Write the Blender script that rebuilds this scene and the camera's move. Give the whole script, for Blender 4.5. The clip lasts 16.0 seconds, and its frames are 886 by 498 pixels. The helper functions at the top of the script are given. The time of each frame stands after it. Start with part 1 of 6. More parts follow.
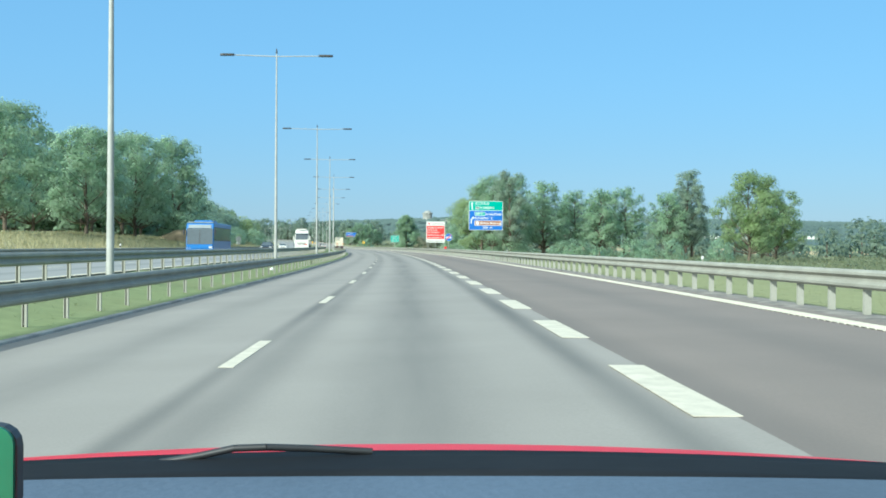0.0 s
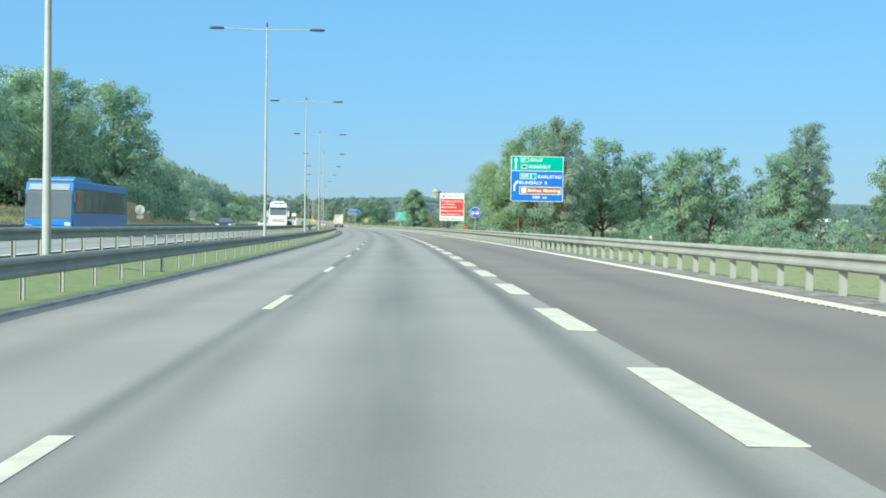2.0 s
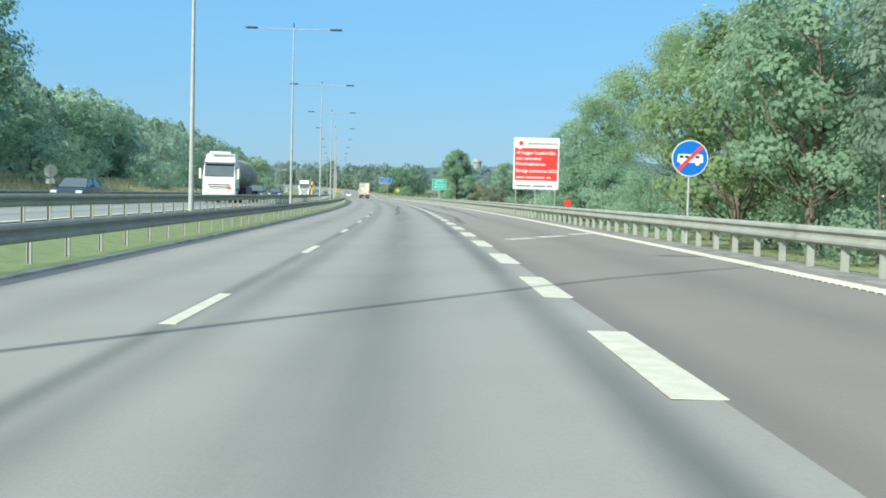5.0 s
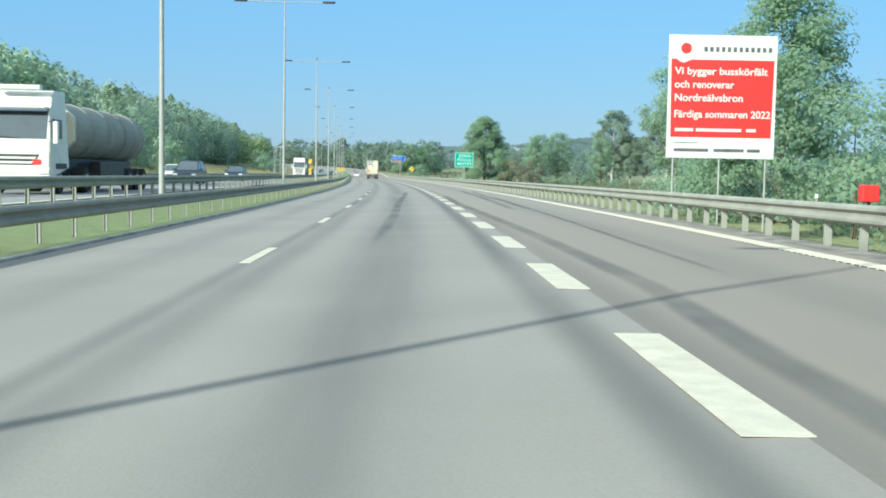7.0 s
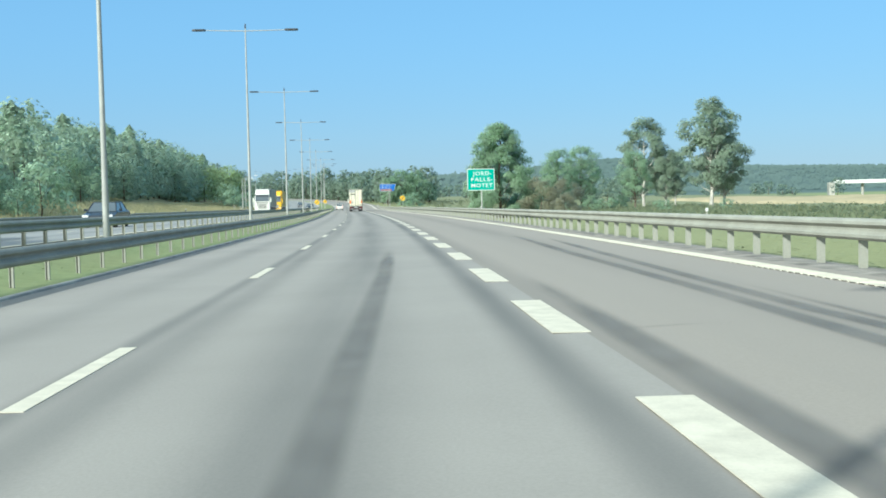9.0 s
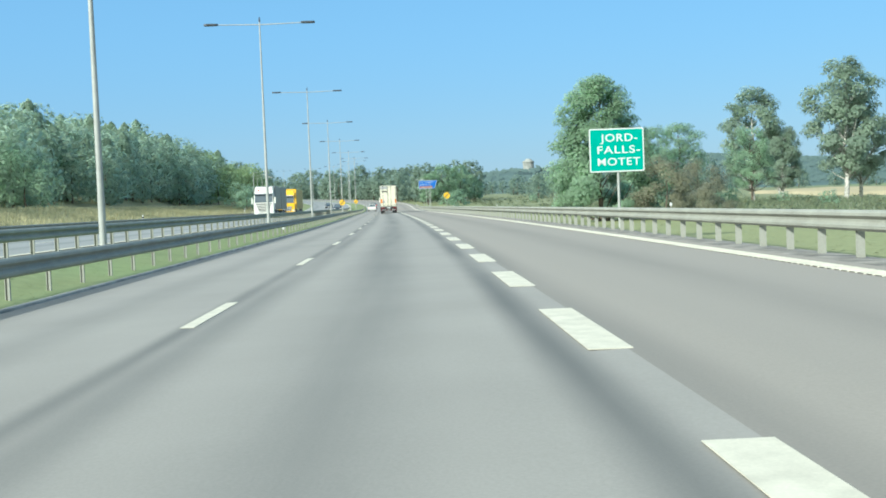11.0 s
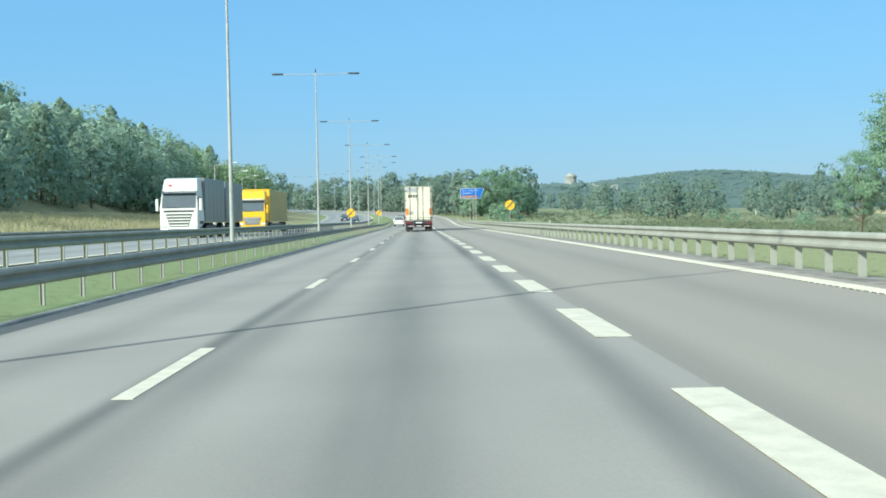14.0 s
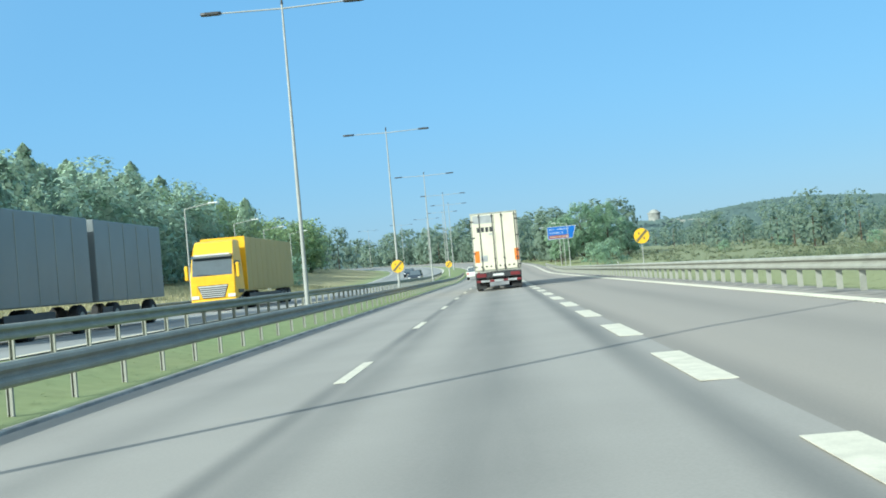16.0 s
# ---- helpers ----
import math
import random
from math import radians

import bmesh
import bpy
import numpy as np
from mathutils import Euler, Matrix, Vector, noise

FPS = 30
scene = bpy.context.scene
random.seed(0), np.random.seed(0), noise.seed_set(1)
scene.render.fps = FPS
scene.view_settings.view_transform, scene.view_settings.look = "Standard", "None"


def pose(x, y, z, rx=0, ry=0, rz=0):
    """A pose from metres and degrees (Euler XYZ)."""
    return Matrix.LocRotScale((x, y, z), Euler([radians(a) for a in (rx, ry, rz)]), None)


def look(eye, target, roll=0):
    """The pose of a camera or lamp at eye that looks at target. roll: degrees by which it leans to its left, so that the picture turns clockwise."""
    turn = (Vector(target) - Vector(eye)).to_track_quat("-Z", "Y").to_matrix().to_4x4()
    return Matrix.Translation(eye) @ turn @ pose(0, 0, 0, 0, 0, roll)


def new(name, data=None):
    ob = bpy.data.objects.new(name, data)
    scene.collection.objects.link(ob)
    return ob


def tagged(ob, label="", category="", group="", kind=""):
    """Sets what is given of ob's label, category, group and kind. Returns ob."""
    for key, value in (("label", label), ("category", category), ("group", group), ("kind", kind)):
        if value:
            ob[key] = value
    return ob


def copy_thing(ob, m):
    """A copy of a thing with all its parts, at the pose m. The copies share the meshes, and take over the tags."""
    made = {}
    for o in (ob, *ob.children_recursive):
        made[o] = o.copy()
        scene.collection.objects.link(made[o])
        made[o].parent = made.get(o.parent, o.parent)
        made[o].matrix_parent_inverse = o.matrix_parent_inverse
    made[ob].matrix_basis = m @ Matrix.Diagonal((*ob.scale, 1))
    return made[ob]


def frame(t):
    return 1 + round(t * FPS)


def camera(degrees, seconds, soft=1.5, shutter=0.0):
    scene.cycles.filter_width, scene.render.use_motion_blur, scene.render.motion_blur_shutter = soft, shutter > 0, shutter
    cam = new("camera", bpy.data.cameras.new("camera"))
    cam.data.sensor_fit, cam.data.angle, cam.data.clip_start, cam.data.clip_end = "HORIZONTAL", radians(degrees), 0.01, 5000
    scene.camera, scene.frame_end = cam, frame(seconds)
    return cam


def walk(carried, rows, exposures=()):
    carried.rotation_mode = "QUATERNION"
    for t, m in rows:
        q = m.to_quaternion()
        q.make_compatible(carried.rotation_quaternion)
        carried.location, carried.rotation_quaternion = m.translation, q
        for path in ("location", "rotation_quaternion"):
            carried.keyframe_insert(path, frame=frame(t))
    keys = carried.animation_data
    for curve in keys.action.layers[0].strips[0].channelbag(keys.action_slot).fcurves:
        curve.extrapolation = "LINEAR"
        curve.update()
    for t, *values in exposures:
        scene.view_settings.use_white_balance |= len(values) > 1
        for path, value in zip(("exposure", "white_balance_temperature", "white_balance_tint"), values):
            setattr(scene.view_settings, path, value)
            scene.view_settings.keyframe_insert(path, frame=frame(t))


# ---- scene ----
cam = camera(45.0, 16.0, soft=1.8)
PATH = [
    (0.0, pose(-0.012, -0.001, 1.161, 89.854, -0.325, -1.634)),
    (0.5, pose(-0.036, 10.848, 1.161, 89.506, -0.597, -1.392)),
    (1.0, pose(-0.075, 21.720, 1.161, 89.018, -1.164, -1.230)),
    (1.5, pose(-0.103, 32.622, 1.161, 89.078, -0.745, -1.101)),
    (2.0, pose(-0.195, 43.550, 1.161, 88.740, -0.888, -1.222)),
    (2.5, pose(-0.296, 54.591, 1.161, 88.028, -1.234, -1.090)),
    (3.0, pose(-0.456, 65.395, 1.161, 87.511, -1.334, -1.106)),
    (5.5, pose(-1.772, 119.941, 1.161, 86.969, -1.294, 1.234)),
    (6.0, pose(-2.184, 130.831, 1.161, 86.567, -0.681, 1.055)),
    (6.5, pose(-2.712, 141.625, 1.161, 86.217, -0.714, 1.391)),
    (7.0, pose(-3.305, 152.363, 1.161, 86.051, -1.014, 1.710)),
    (7.5, pose(-3.914, 163.298, 1.161, 86.016, -1.008, 1.820)),
    (8.0, pose(-4.518, 174.277, 1.161, 85.957, -0.796, 1.992)),
    (8.5, pose(-5.175, 184.863, 1.161, 85.603, 0.050, 1.550)),
    (9.0, pose(-5.911, 195.941, 1.161, 87.581, 1.239, 1.233)),
    (11.5, pose(-10.232, 249.612, 1.161, 87.524, 2.337, 3.542)),
    (12.0, pose(-11.291, 260.255, 1.161, 87.209, 2.465, 3.434)),
    (12.5, pose(-12.266, 270.781, 1.161, 88.627, 2.533, 4.008)),
    (13.0, pose(-13.337, 281.343, 1.161, 88.853, 2.265, 4.033)),
    (13.5, pose(-14.511, 292.056, 1.161, 88.856, 1.999, 4.303)),
    (14.0, pose(-15.728, 302.644, 1.161, 88.396, 1.093, 5.251)),
    (14.5, pose(-16.923, 313.085, 1.161, 88.479, 1.022, 5.839)),
    (15.0, pose(-18.121, 323.622, 1.161, 89.956, 1.557, 6.220)),
    (15.5, pose(-19.328, 334.253, 1.161, 90.838, 4.072, 5.005)),
    (16.0, pose(-20.493, 344.888, 1.161, 91.335, 5.128, 9.579)),
]
walk(cam, PATH, [(0.0, 0.92, 5600, -6), (3.0, 0.92, 5600, -6), (6.0, 0.92, 5680, -4), (9.0, 0.92, 5700, -4), (13.0, 0.92, 5680, -5), (15.0, 0.92, 5600, -6), (16.0, 0.92, 5600, -6)])

# ---- daylight ----
SUN_DIR = Vector((-math.sin(radians(38.5)), -math.cos(radians(38.5)), 0.0))
ELEV = radians(27)
world = bpy.data.worlds.new("sky")
scene.world = world
world.use_nodes = True
wn = world.node_tree
sky = wn.nodes.new("ShaderNodeTexSky")
sky.sky_type, sky.sun_disc = "NISHITA", False
sky.sun_elevation = ELEV
sky.sun_rotation = math.atan2(SUN_DIR.x, SUN_DIR.y)
sky.air_density, sky.dust_density, sky.ozone_density = 1.0, 0.3, 3.0
bg = wn.nodes["Background"]
soft_sky, blue = wn.nodes.new("ShaderNodeGamma"), wn.nodes.new("ShaderNodeHueSaturation")
soft_sky.inputs[1].default_value, blue.inputs["Saturation"].default_value = 0.62, 1.45
wn.links.new(sky.outputs[0], soft_sky.inputs[0])
wn.links.new(soft_sky.outputs[0], blue.inputs["Color"])
haze = wn.nodes.new("ShaderNodeMix")
haze.data_type = "RGBA"
haze.inputs[0].default_value, haze.inputs[7].default_value = 0.62, (1.06, 2.04, 3.3, 1)
wn.links.new(blue.outputs[0], haze.inputs[6])
# the hazy air pales the sky towards the sun and dulls it close to the horizon
to_sun = SUN_DIR * math.cos(ELEV) + Vector((0, 0, math.sin(ELEV)))
way, near_sun, pale, aureole = [wn.nodes.new("ShaderNode" + k) for k in ("TexCoord", "VectorMath", "MapRange", "Mix")]
near_sun.operation, near_sun.inputs[1].default_value = "DOT_PRODUCT", to_sun
wn.links.new(way.outputs["Generated"], near_sun.inputs[0])
wn.links.new(near_sun.outputs["Value"], pale.inputs[0])
pale.interpolation_type = "SMOOTHSTEP"
pale.inputs[1].default_value, pale.inputs[2].default_value = -0.25, 0.95
aureole.data_type = "RGBA"
aureole.inputs[7].default_value = (5.6, 5.5, 5.2, 1)
wn.links.new(pale.outputs[0], aureole.inputs[0])
wn.links.new(haze.outputs[2], aureole.inputs[6])
height, low, dull = [wn.nodes.new("ShaderNode" + k) for k in ("SeparateXYZ", "MapRange", "Mix")]
wn.links.new(way.outputs["Generated"], height.inputs[0])
wn.links.new(height.outputs[2], low.inputs[0])
low.interpolation_type = "SMOOTHSTEP"
low.inputs[1].default_value, low.inputs[2].default_value = 0.0, 0.17
dull.data_type, dull.blend_type = "RGBA", "MULTIPLY"
low.inputs[3].default_value, low.inputs[4].default_value = 1.0, 0.0
dull.inputs[7].default_value = (0.93, 0.88, 0.86, 1)
wn.links.new(low.outputs[0], dull.inputs[0])
wn.links.new(aureole.outputs[2], dull.inputs[6])
wn.links.new(dull.outputs[2], bg.inputs[0])
bg.inputs[1].default_value = 0.141
sun_data = bpy.data.lights.new("sun", "SUN")
sun_data.energy, sun_data.angle, sun_data.color = 3.8, radians(0.6), (1.0, 0.92, 0.81)
sun = new("sun", sun_data)
sun.matrix_world = look(to_sun * 100, (0, 0, 0))

# ---- the line of the road ----
KS = (-50, 80, 200, 320, 440, 480, 560, 700, 1100)
KV = (0.196, 0.358, 0.428, 0.202, -0.18, 0.0, 1.5, 3.0, 3.0)
GRID = np.arange(-200, 1101, 1.0)
TH = np.cumsum(np.interp(GRID, KS, KV) * 1e-3)
TH -= np.interp(0, GRID, TH)
CX, CY = np.cumsum(-np.sin(TH)), np.cumsum(np.cos(TH))
CX -= np.interp(0, GRID, CX)
CY -= np.interp(0, GRID, CY)


def grade(s):
    """Height of the road surface at the way s."""
    d = np.clip(np.asarray(s, float) - 470, 0, None)
    return np.minimum(d * d / 4000, 0.022 * d - 0.4 * (d > 44)) * (d > 0)


def bank(x):
    """Cross fall of the carriageway towards the median."""
    return np.interp(x, (-9.0, -5.7, 3.0), (0.0, -0.16, 0.084))


def at(x, s, z=0.0):
    """The place x metres right of the lane's middle, at the way s, z over the road."""
    a = np.interp(s, GRID, TH)
    return Vector((float(np.interp(s, GRID, CX) + x * np.cos(a)), float(np.interp(s, GRID, CY) + x * np.sin(a)), float(grade(s) + bank(x)) + z))


def stand(x, s, z=0.0, turn=0.0):
    """The pose there, y along the road; turn in degrees."""
    return Matrix.Translation(at(x, s, z)) @ Matrix.Rotation(float(np.interp(s, GRID, TH)) + radians(turn), 4, "Z")


def world_of(x, s, z):
    """The same as at() for arrays."""
    a = np.interp(s, GRID, TH)
    return np.stack([np.interp(s, GRID, CX) + x * np.cos(a), np.interp(s, GRID, CY) + x * np.sin(a), grade(s) + bank(x) + z], -1)


# ---- materials ----
def material(name, color, rough=0.6, metal=0.0, vary=0.12, scale=3.0, fine=40.0, bump=0.0, second=None, coords="Object", spec=0.5, island=0.0):
    m = bpy.data.materials.new(name)
    m.use_nodes = True
    t = m.node_tree
    b = t.nodes["Principled BSDF"]
    b.inputs["Roughness"].default_value, b.inputs["Metallic"].default_value = rough, metal
    b.inputs["Specular IOR Level"].default_value = spec
    co = t.nodes.new("ShaderNodeTexCoord")
    big, small = t.nodes.new("ShaderNodeTexNoise"), t.nodes.new("ShaderNodeTexNoise")
    big.inputs["Scale"].default_value, small.inputs["Scale"].default_value = scale, fine
    big.inputs["Detail"].default_value, small.inputs["Detail"].default_value = 5, 3
    for n in (big, small):
        t.links.new(co.outputs[coords], n.inputs["Vector"])
    mix = t.nodes.new("ShaderNodeMix")
    mix.data_type = "RGBA"
    c2 = second or tuple(c * (1 - vary * 2.2) for c in color)
    mix.inputs[6].default_value, mix.inputs[7].default_value = (*[min(1, c * (1 + vary)) for c in color], 1), (*c2, 1)
    ramp = t.nodes.new("ShaderNodeMapRange")
    ramp.inputs[1].default_value, ramp.inputs[2].default_value = 0.35, 0.7
    t.links.new(big.outputs[0], ramp.inputs[0])
    t.links.new(ramp.outputs[0], mix.inputs[0])
    hsv = t.nodes.new("ShaderNodeHueSaturation")
    val = t.nodes.new("ShaderNodeMapRange")
    val.inputs[1].default_value, val.inputs[2].default_value = 0.2, 0.8
    val.inputs[3].default_value, val.inputs[4].default_value = 1 - vary, 1 + vary
    t.links.new(small.outputs[0], val.inputs[0])
    t.links.new(mix.outputs[2], hsv.inputs["Color"])
    out = val.outputs[0]
    if island:
        geo, mul, rng = t.nodes.new("ShaderNodeNewGeometry"), t.nodes.new("ShaderNodeMath"), t.nodes.new("ShaderNodeMapRange")
        rng.inputs[3].default_value, rng.inputs[4].default_value = 1 - island, 1 + island
        t.links.new(geo.outputs["Random Per Island"], rng.inputs[0])
        mul.operation = "MULTIPLY"
        t.links.new(out, mul.inputs[0])
        t.links.new(rng.outputs[0], mul.inputs[1])
        out = mul.outputs[0]
    t.links.new(out, hsv.inputs["Value"])
    t.links.new(hsv.outputs[0], b.inputs["Base Color"])
    if bump:
        bm_ = t.nodes.new("ShaderNodeBump")
        bm_.inputs["Strength"].default_value, bm_.inputs["Distance"].default_value = bump, 0.02
        t.links.new(small.outputs[0], bm_.inputs["Height"])
        t.links.new(bm_.outputs[0], b.inputs["Normal"])
    return m


def asphalt(name, color, tracks):
    """Worn asphalt with wheel tracks and an oil line along each lane; tracks: lateral places and widths of darker bands."""
    m = material(name, color, 0.85, vary=0.07, scale=0.35, fine=45.0, bump=0.08, spec=0.3, second=tuple(c * 0.95 for c in color))
    t = m.node_tree
    b, hsv = t.nodes["Principled BSDF"], t.nodes["Hue/Saturation/Value"]
    uv, sep = t.nodes.new("ShaderNodeUVMap"), t.nodes.new("ShaderNodeSeparateXYZ")
    uv.uv_map = "lane"
    t.links.new(uv.outputs[0], sep.inputs[0])
    wob, comb = t.nodes.new("ShaderNodeTexNoise"), t.nodes.new("ShaderNodeCombineXYZ")
    slow = t.nodes.new("ShaderNodeMath")
    slow.operation, slow.inputs[1].default_value = "MULTIPLY", 0.06
    t.links.new(sep.outputs[1], slow.inputs[0])
    t.links.new(sep.outputs[0], comb.inputs[0])
    t.links.new(slow.outputs[0], comb.inputs[1])
    wob.inputs["Scale"].default_value, wob.inputs["Detail"].default_value = 1.3, 4
    t.links.new(comb.outputs[0], wob.inputs["Vector"])
    last = hsv.outputs[0]
    for place, width, dark in tracks:
        d, a, r = t.nodes.new("ShaderNodeMath"), t.nodes.new("ShaderNodeMath"), t.nodes.new("ShaderNodeMapRange")
        d.operation, d.inputs[1].default_value = "SUBTRACT", place
        a.operation = "ABSOLUTE"
        r.interpolation_type = "SMOOTHSTEP"
        r.inputs[1].default_value, r.inputs[2].default_value = 0.0, width
        r.inputs[3].default_value, r.inputs[4].default_value = dark, 0.0
        t.links.new(sep.outputs[0], d.inputs[0])
        t.links.new(d.outputs[0], a.inputs[0])
        t.links.new(a.outputs[0], r.inputs[0])
        k, mx = t.nodes.new("ShaderNodeMath"), t.nodes.new("ShaderNodeMix")
        k.operation = "MULTIPLY"
        t.links.new(r.outputs[0], k.inputs[0])
        t.links.new(wob.outputs[0], k.inputs[1])
        mx.data_type, mx.blend_type = "RGBA", "MIX"
        mx.inputs[7].default_value = (0.05, 0.055, 0.055, 1)
        t.links.new(k.outputs[0], mx.inputs[0])
        t.links.new(last, mx.inputs[6])
        last = mx.outputs[2]
    t.links.new(last, b.inputs["Base Color"])
    return m


M = {}
M["asphalt"] = asphalt("worn grey asphalt", (0.262, 0.244, 0.218), ((0.0, 0.9, 0.7), (-1.83, 0.22, 0.9), (-1.45, 0.45, 0.6), (1.62, 0.34, 1.0), (-3.4, 0.7, 0.4), (-4.9, 0.5, 0.35)))
M["asphalt_bus"] = asphalt("browner younger asphalt", (0.198, 0.168, 0.146), ((2.2, 0.5, 0.5), (4.4, 0.9, 0.35)))
M["asphalt_far"] = asphalt("grey asphalt of the other carriageway", (0.25, 0.25, 0.24), ((-12.6, 0.8, 0.5), (-16.0, 0.8, 0.5), (-19.4, 0.8, 0.4)))
t_ = M["asphalt_bus"].node_tree
lot, lotmix, sepn = t_.nodes.new("ShaderNodeMapRange"), t_.nodes.new("ShaderNodeMix"), t_.nodes["Separate XYZ"]
lot.inputs[1].default_value, lot.inputs[2].default_value = 100.0, 190.0
lotmix.data_type = "RGBA"
lotmix.inputs[7].default_value = (0.272, 0.243, 0.208, 1)
t_.links.new(sepn.outputs[1], lot.inputs[0])
t_.links.new(lot.outputs[0], lotmix.inputs[0])
t_.links.new(t_.nodes["Mix"].outputs[2], lotmix.inputs[6])
t_.links.new(lotmix.outputs[2], t_.nodes["Hue/Saturation/Value"].inputs["Color"])
M["paint"] = material("road paint", (0.55, 0.51, 0.41), 0.75, vary=0.07, scale=4, fine=60, spec=0.25)
M["gravel"] = material("gravel shoulder", (0.24, 0.22, 0.19), 0.95, vary=0.25, scale=2, fine=30, bump=0.6)
M["kerb"] = material("weathered concrete kerb", (0.33, 0.32, 0.29), 0.9, vary=0.2, scale=1.2, fine=30)
M["steel"] = material("galvanised steel", (0.29, 0.29, 0.25), 0.75, 0.0, vary=0.1, scale=0.8, fine=25, spec=0.25)
M["pole"] = material("galvanised pole", (0.33, 0.335, 0.315), 0.6, 0.1, vary=0.08, scale=1.5, fine=20)
M["dark"] = material("dark plastic", (0.03, 0.032, 0.035), 0.5, vary=0.2)
M["rubber"] = material("tyre rubber", (0.02, 0.02, 0.02), 0.8, vary=0.2)
M["white"] = material("white paint", (0.62, 0.61, 0.555), 0.35, vary=0.04, scale=1.5)
M["silver"] = material("bright silver trim", (0.62, 0.62, 0.60), 0.35, 0.6, vary=0.05, scale=3)
M["cream"] = material("cream trailer paint", (0.585, 0.55, 0.43), 0.4, vary=0.05, scale=1.2)
M["yellow"] = material("yellow cab paint", (0.68, 0.4, 0.016), 0.3, vary=0.05)
M["blue_bus"] = material("blue bus paint", (0.022, 0.14, 0.40), 0.3, vary=0.05)
M["car_dark"] = material("dark car paint", (0.035, 0.045, 0.06), 0.2, 0.3, vary=0.1)
# blue-grey base colour stands in for part of the mirrored sky
M["glass_dark"] = material("dark glass lifted for sky reflection", (0.07, 0.09, 0.105), 0.08, 0.0, vary=0.05, spec=0.8)
M["tail_red"] = material("dark red tail lamp plastic", (0.13, 0.018, 0.022), 0.3, vary=0.1)
M["red"] = material("red reflective sheet", (0.6, 0.032, 0.032), 0.4, vary=0.04)
M["orange"] = material("orange reflective panel", (0.68, 0.176, 0.016), 0.4, vary=0.04)
M["sign_blue"] = material("blue sign sheet", (0.008, 0.104, 0.4), 0.4, vary=0.05)
M["sign_green"] = material("green sign sheet", (0.0, 0.288, 0.216), 0.4, vary=0.05)
M["sign_brown"] = material("brown sign sheet", (0.24, 0.08, 0.032), 0.4, vary=0.05)
M["sign_white"] = material("white sign sheet", (0.56, 0.565, 0.55), 0.4, vary=0.03)
M["sign_back"] = material("aluminium sign back", (0.45, 0.46, 0.46), 0.4, 0.7, vary=0.06)
M["sign_back_dull"] = material("dull grey panel", (0.20, 0.23, 0.25), 0.5, vary=0.06)
M["sign_yellow"] = material("yellow sign sheet", (0.68, 0.4, 0.016), 0.4, vary=0.05)
M["olive_mark"] = material("dark olive print", (0.13, 0.11, 0.05), 0.5, vary=0.1)
M["grey_print"] = material("dark grey print", (0.10, 0.10, 0.105), 0.5, vary=0.1)
M["black"] = material("black print", (0.015, 0.015, 0.015), 0.5, vary=0.1)
M["bark"] = material("bark", (0.12, 0.095, 0.07), 0.9, vary=0.25, scale=6, fine=30, bump=0.5)
M["bark_pale"] = material("pale birch bark", (0.42, 0.40, 0.36), 0.9, vary=0.3, scale=5, fine=25, bump=0.3)


def foliage(name, color, second, island=0.22, glow=1.8):
    m = material(name, color, 0.6, vary=0.15, scale=0.35, fine=3.0, second=second, island=island, spec=0.2)
    t = m.node_tree
    b, out = t.nodes["Principled BSDF"], t.nodes["Material Output"]
    tr, mx = t.nodes.new("ShaderNodeBsdfTranslucent"), t.nodes.new("ShaderNodeMixShader")
    mx.inputs[0].default_value = 0.62
    # transmitted colour is raised above the leaf colour to brighten shaded crowns
    thin = t.nodes.new("ShaderNodeHueSaturation")
    thin.inputs["Value"].default_value = glow
    t.links.new(t.nodes["Hue/Saturation/Value"].outputs[0], thin.inputs["Color"])
    t.links.new(thin.outputs[0], tr.inputs[0])
    t.links.new(b.outputs[0], mx.inputs[1])
    t.links.new(tr.outputs[0], mx.inputs[2])
    t.links.new(mx.outputs[0], out.inputs[0])
    return m


# leaf and needle colours are lifted and blued to stand in for haze
M["leaf"] = foliage("mid green leaves lifted for haze", (0.245, 0.325, 0.225), (0.205, 0.28, 0.20), 0.10)
M["leaf_light"] = foliage("light green leaves", (0.235, 0.295, 0.155), (0.185, 0.245, 0.14), 0.16)
M["leaf_grey"] = foliage("grey green leaves", (0.245, 0.295, 0.23), (0.205, 0.255, 0.205), 0.12)
M["leaf_brown"] = foliage("half-dry olive brown leaves", (0.225, 0.222, 0.165), (0.195, 0.198, 0.148), 0.10)
M["cowl"] = material("black cowl plastic", (0.012, 0.013, 0.015), 0.75, vary=0.15, spec=0.12)
M["needle"] = foliage("conifer needles lifted for haze", (0.25, 0.318, 0.24), (0.22, 0.283, 0.213), 0.06)
M["turf"] = material("mown turf", (0.195, 0.238, 0.118), 0.9, vary=0.10, scale=0.5, fine=8, spec=0.15, island=0.08)
M["verge_turf"] = material("yellowing verge turf", (0.245, 0.258, 0.135), 0.9, vary=0.12, scale=0.4, fine=6, spec=0.15, island=0.08)
M["scrub"] = foliage("olive scrub leaves", (0.19, 0.22, 0.13), (0.205, 0.21, 0.13), 0.08, 1.3)
# greyer, bluer leaf colour: distance haze is put into the base colour
M["far_leaf"] = foliage("haze-tinted leaves of the far wood", (0.20, 0.252, 0.20), (0.18, 0.232, 0.185), 0.05, 1.55)
# bluish grey-green holds the haze over the far hills
M["hill_leaf"] = material("hazed woods on the hills", (0.098, 0.138, 0.13), 0.95, vary=0.05, scale=0.004, fine=0.05, spec=0.05, second=(0.086, 0.124, 0.118), island=0.0)
M["grass_dry"] = foliage("dry tall grass", (0.33, 0.295, 0.175), (0.27, 0.26, 0.15), 0.08)


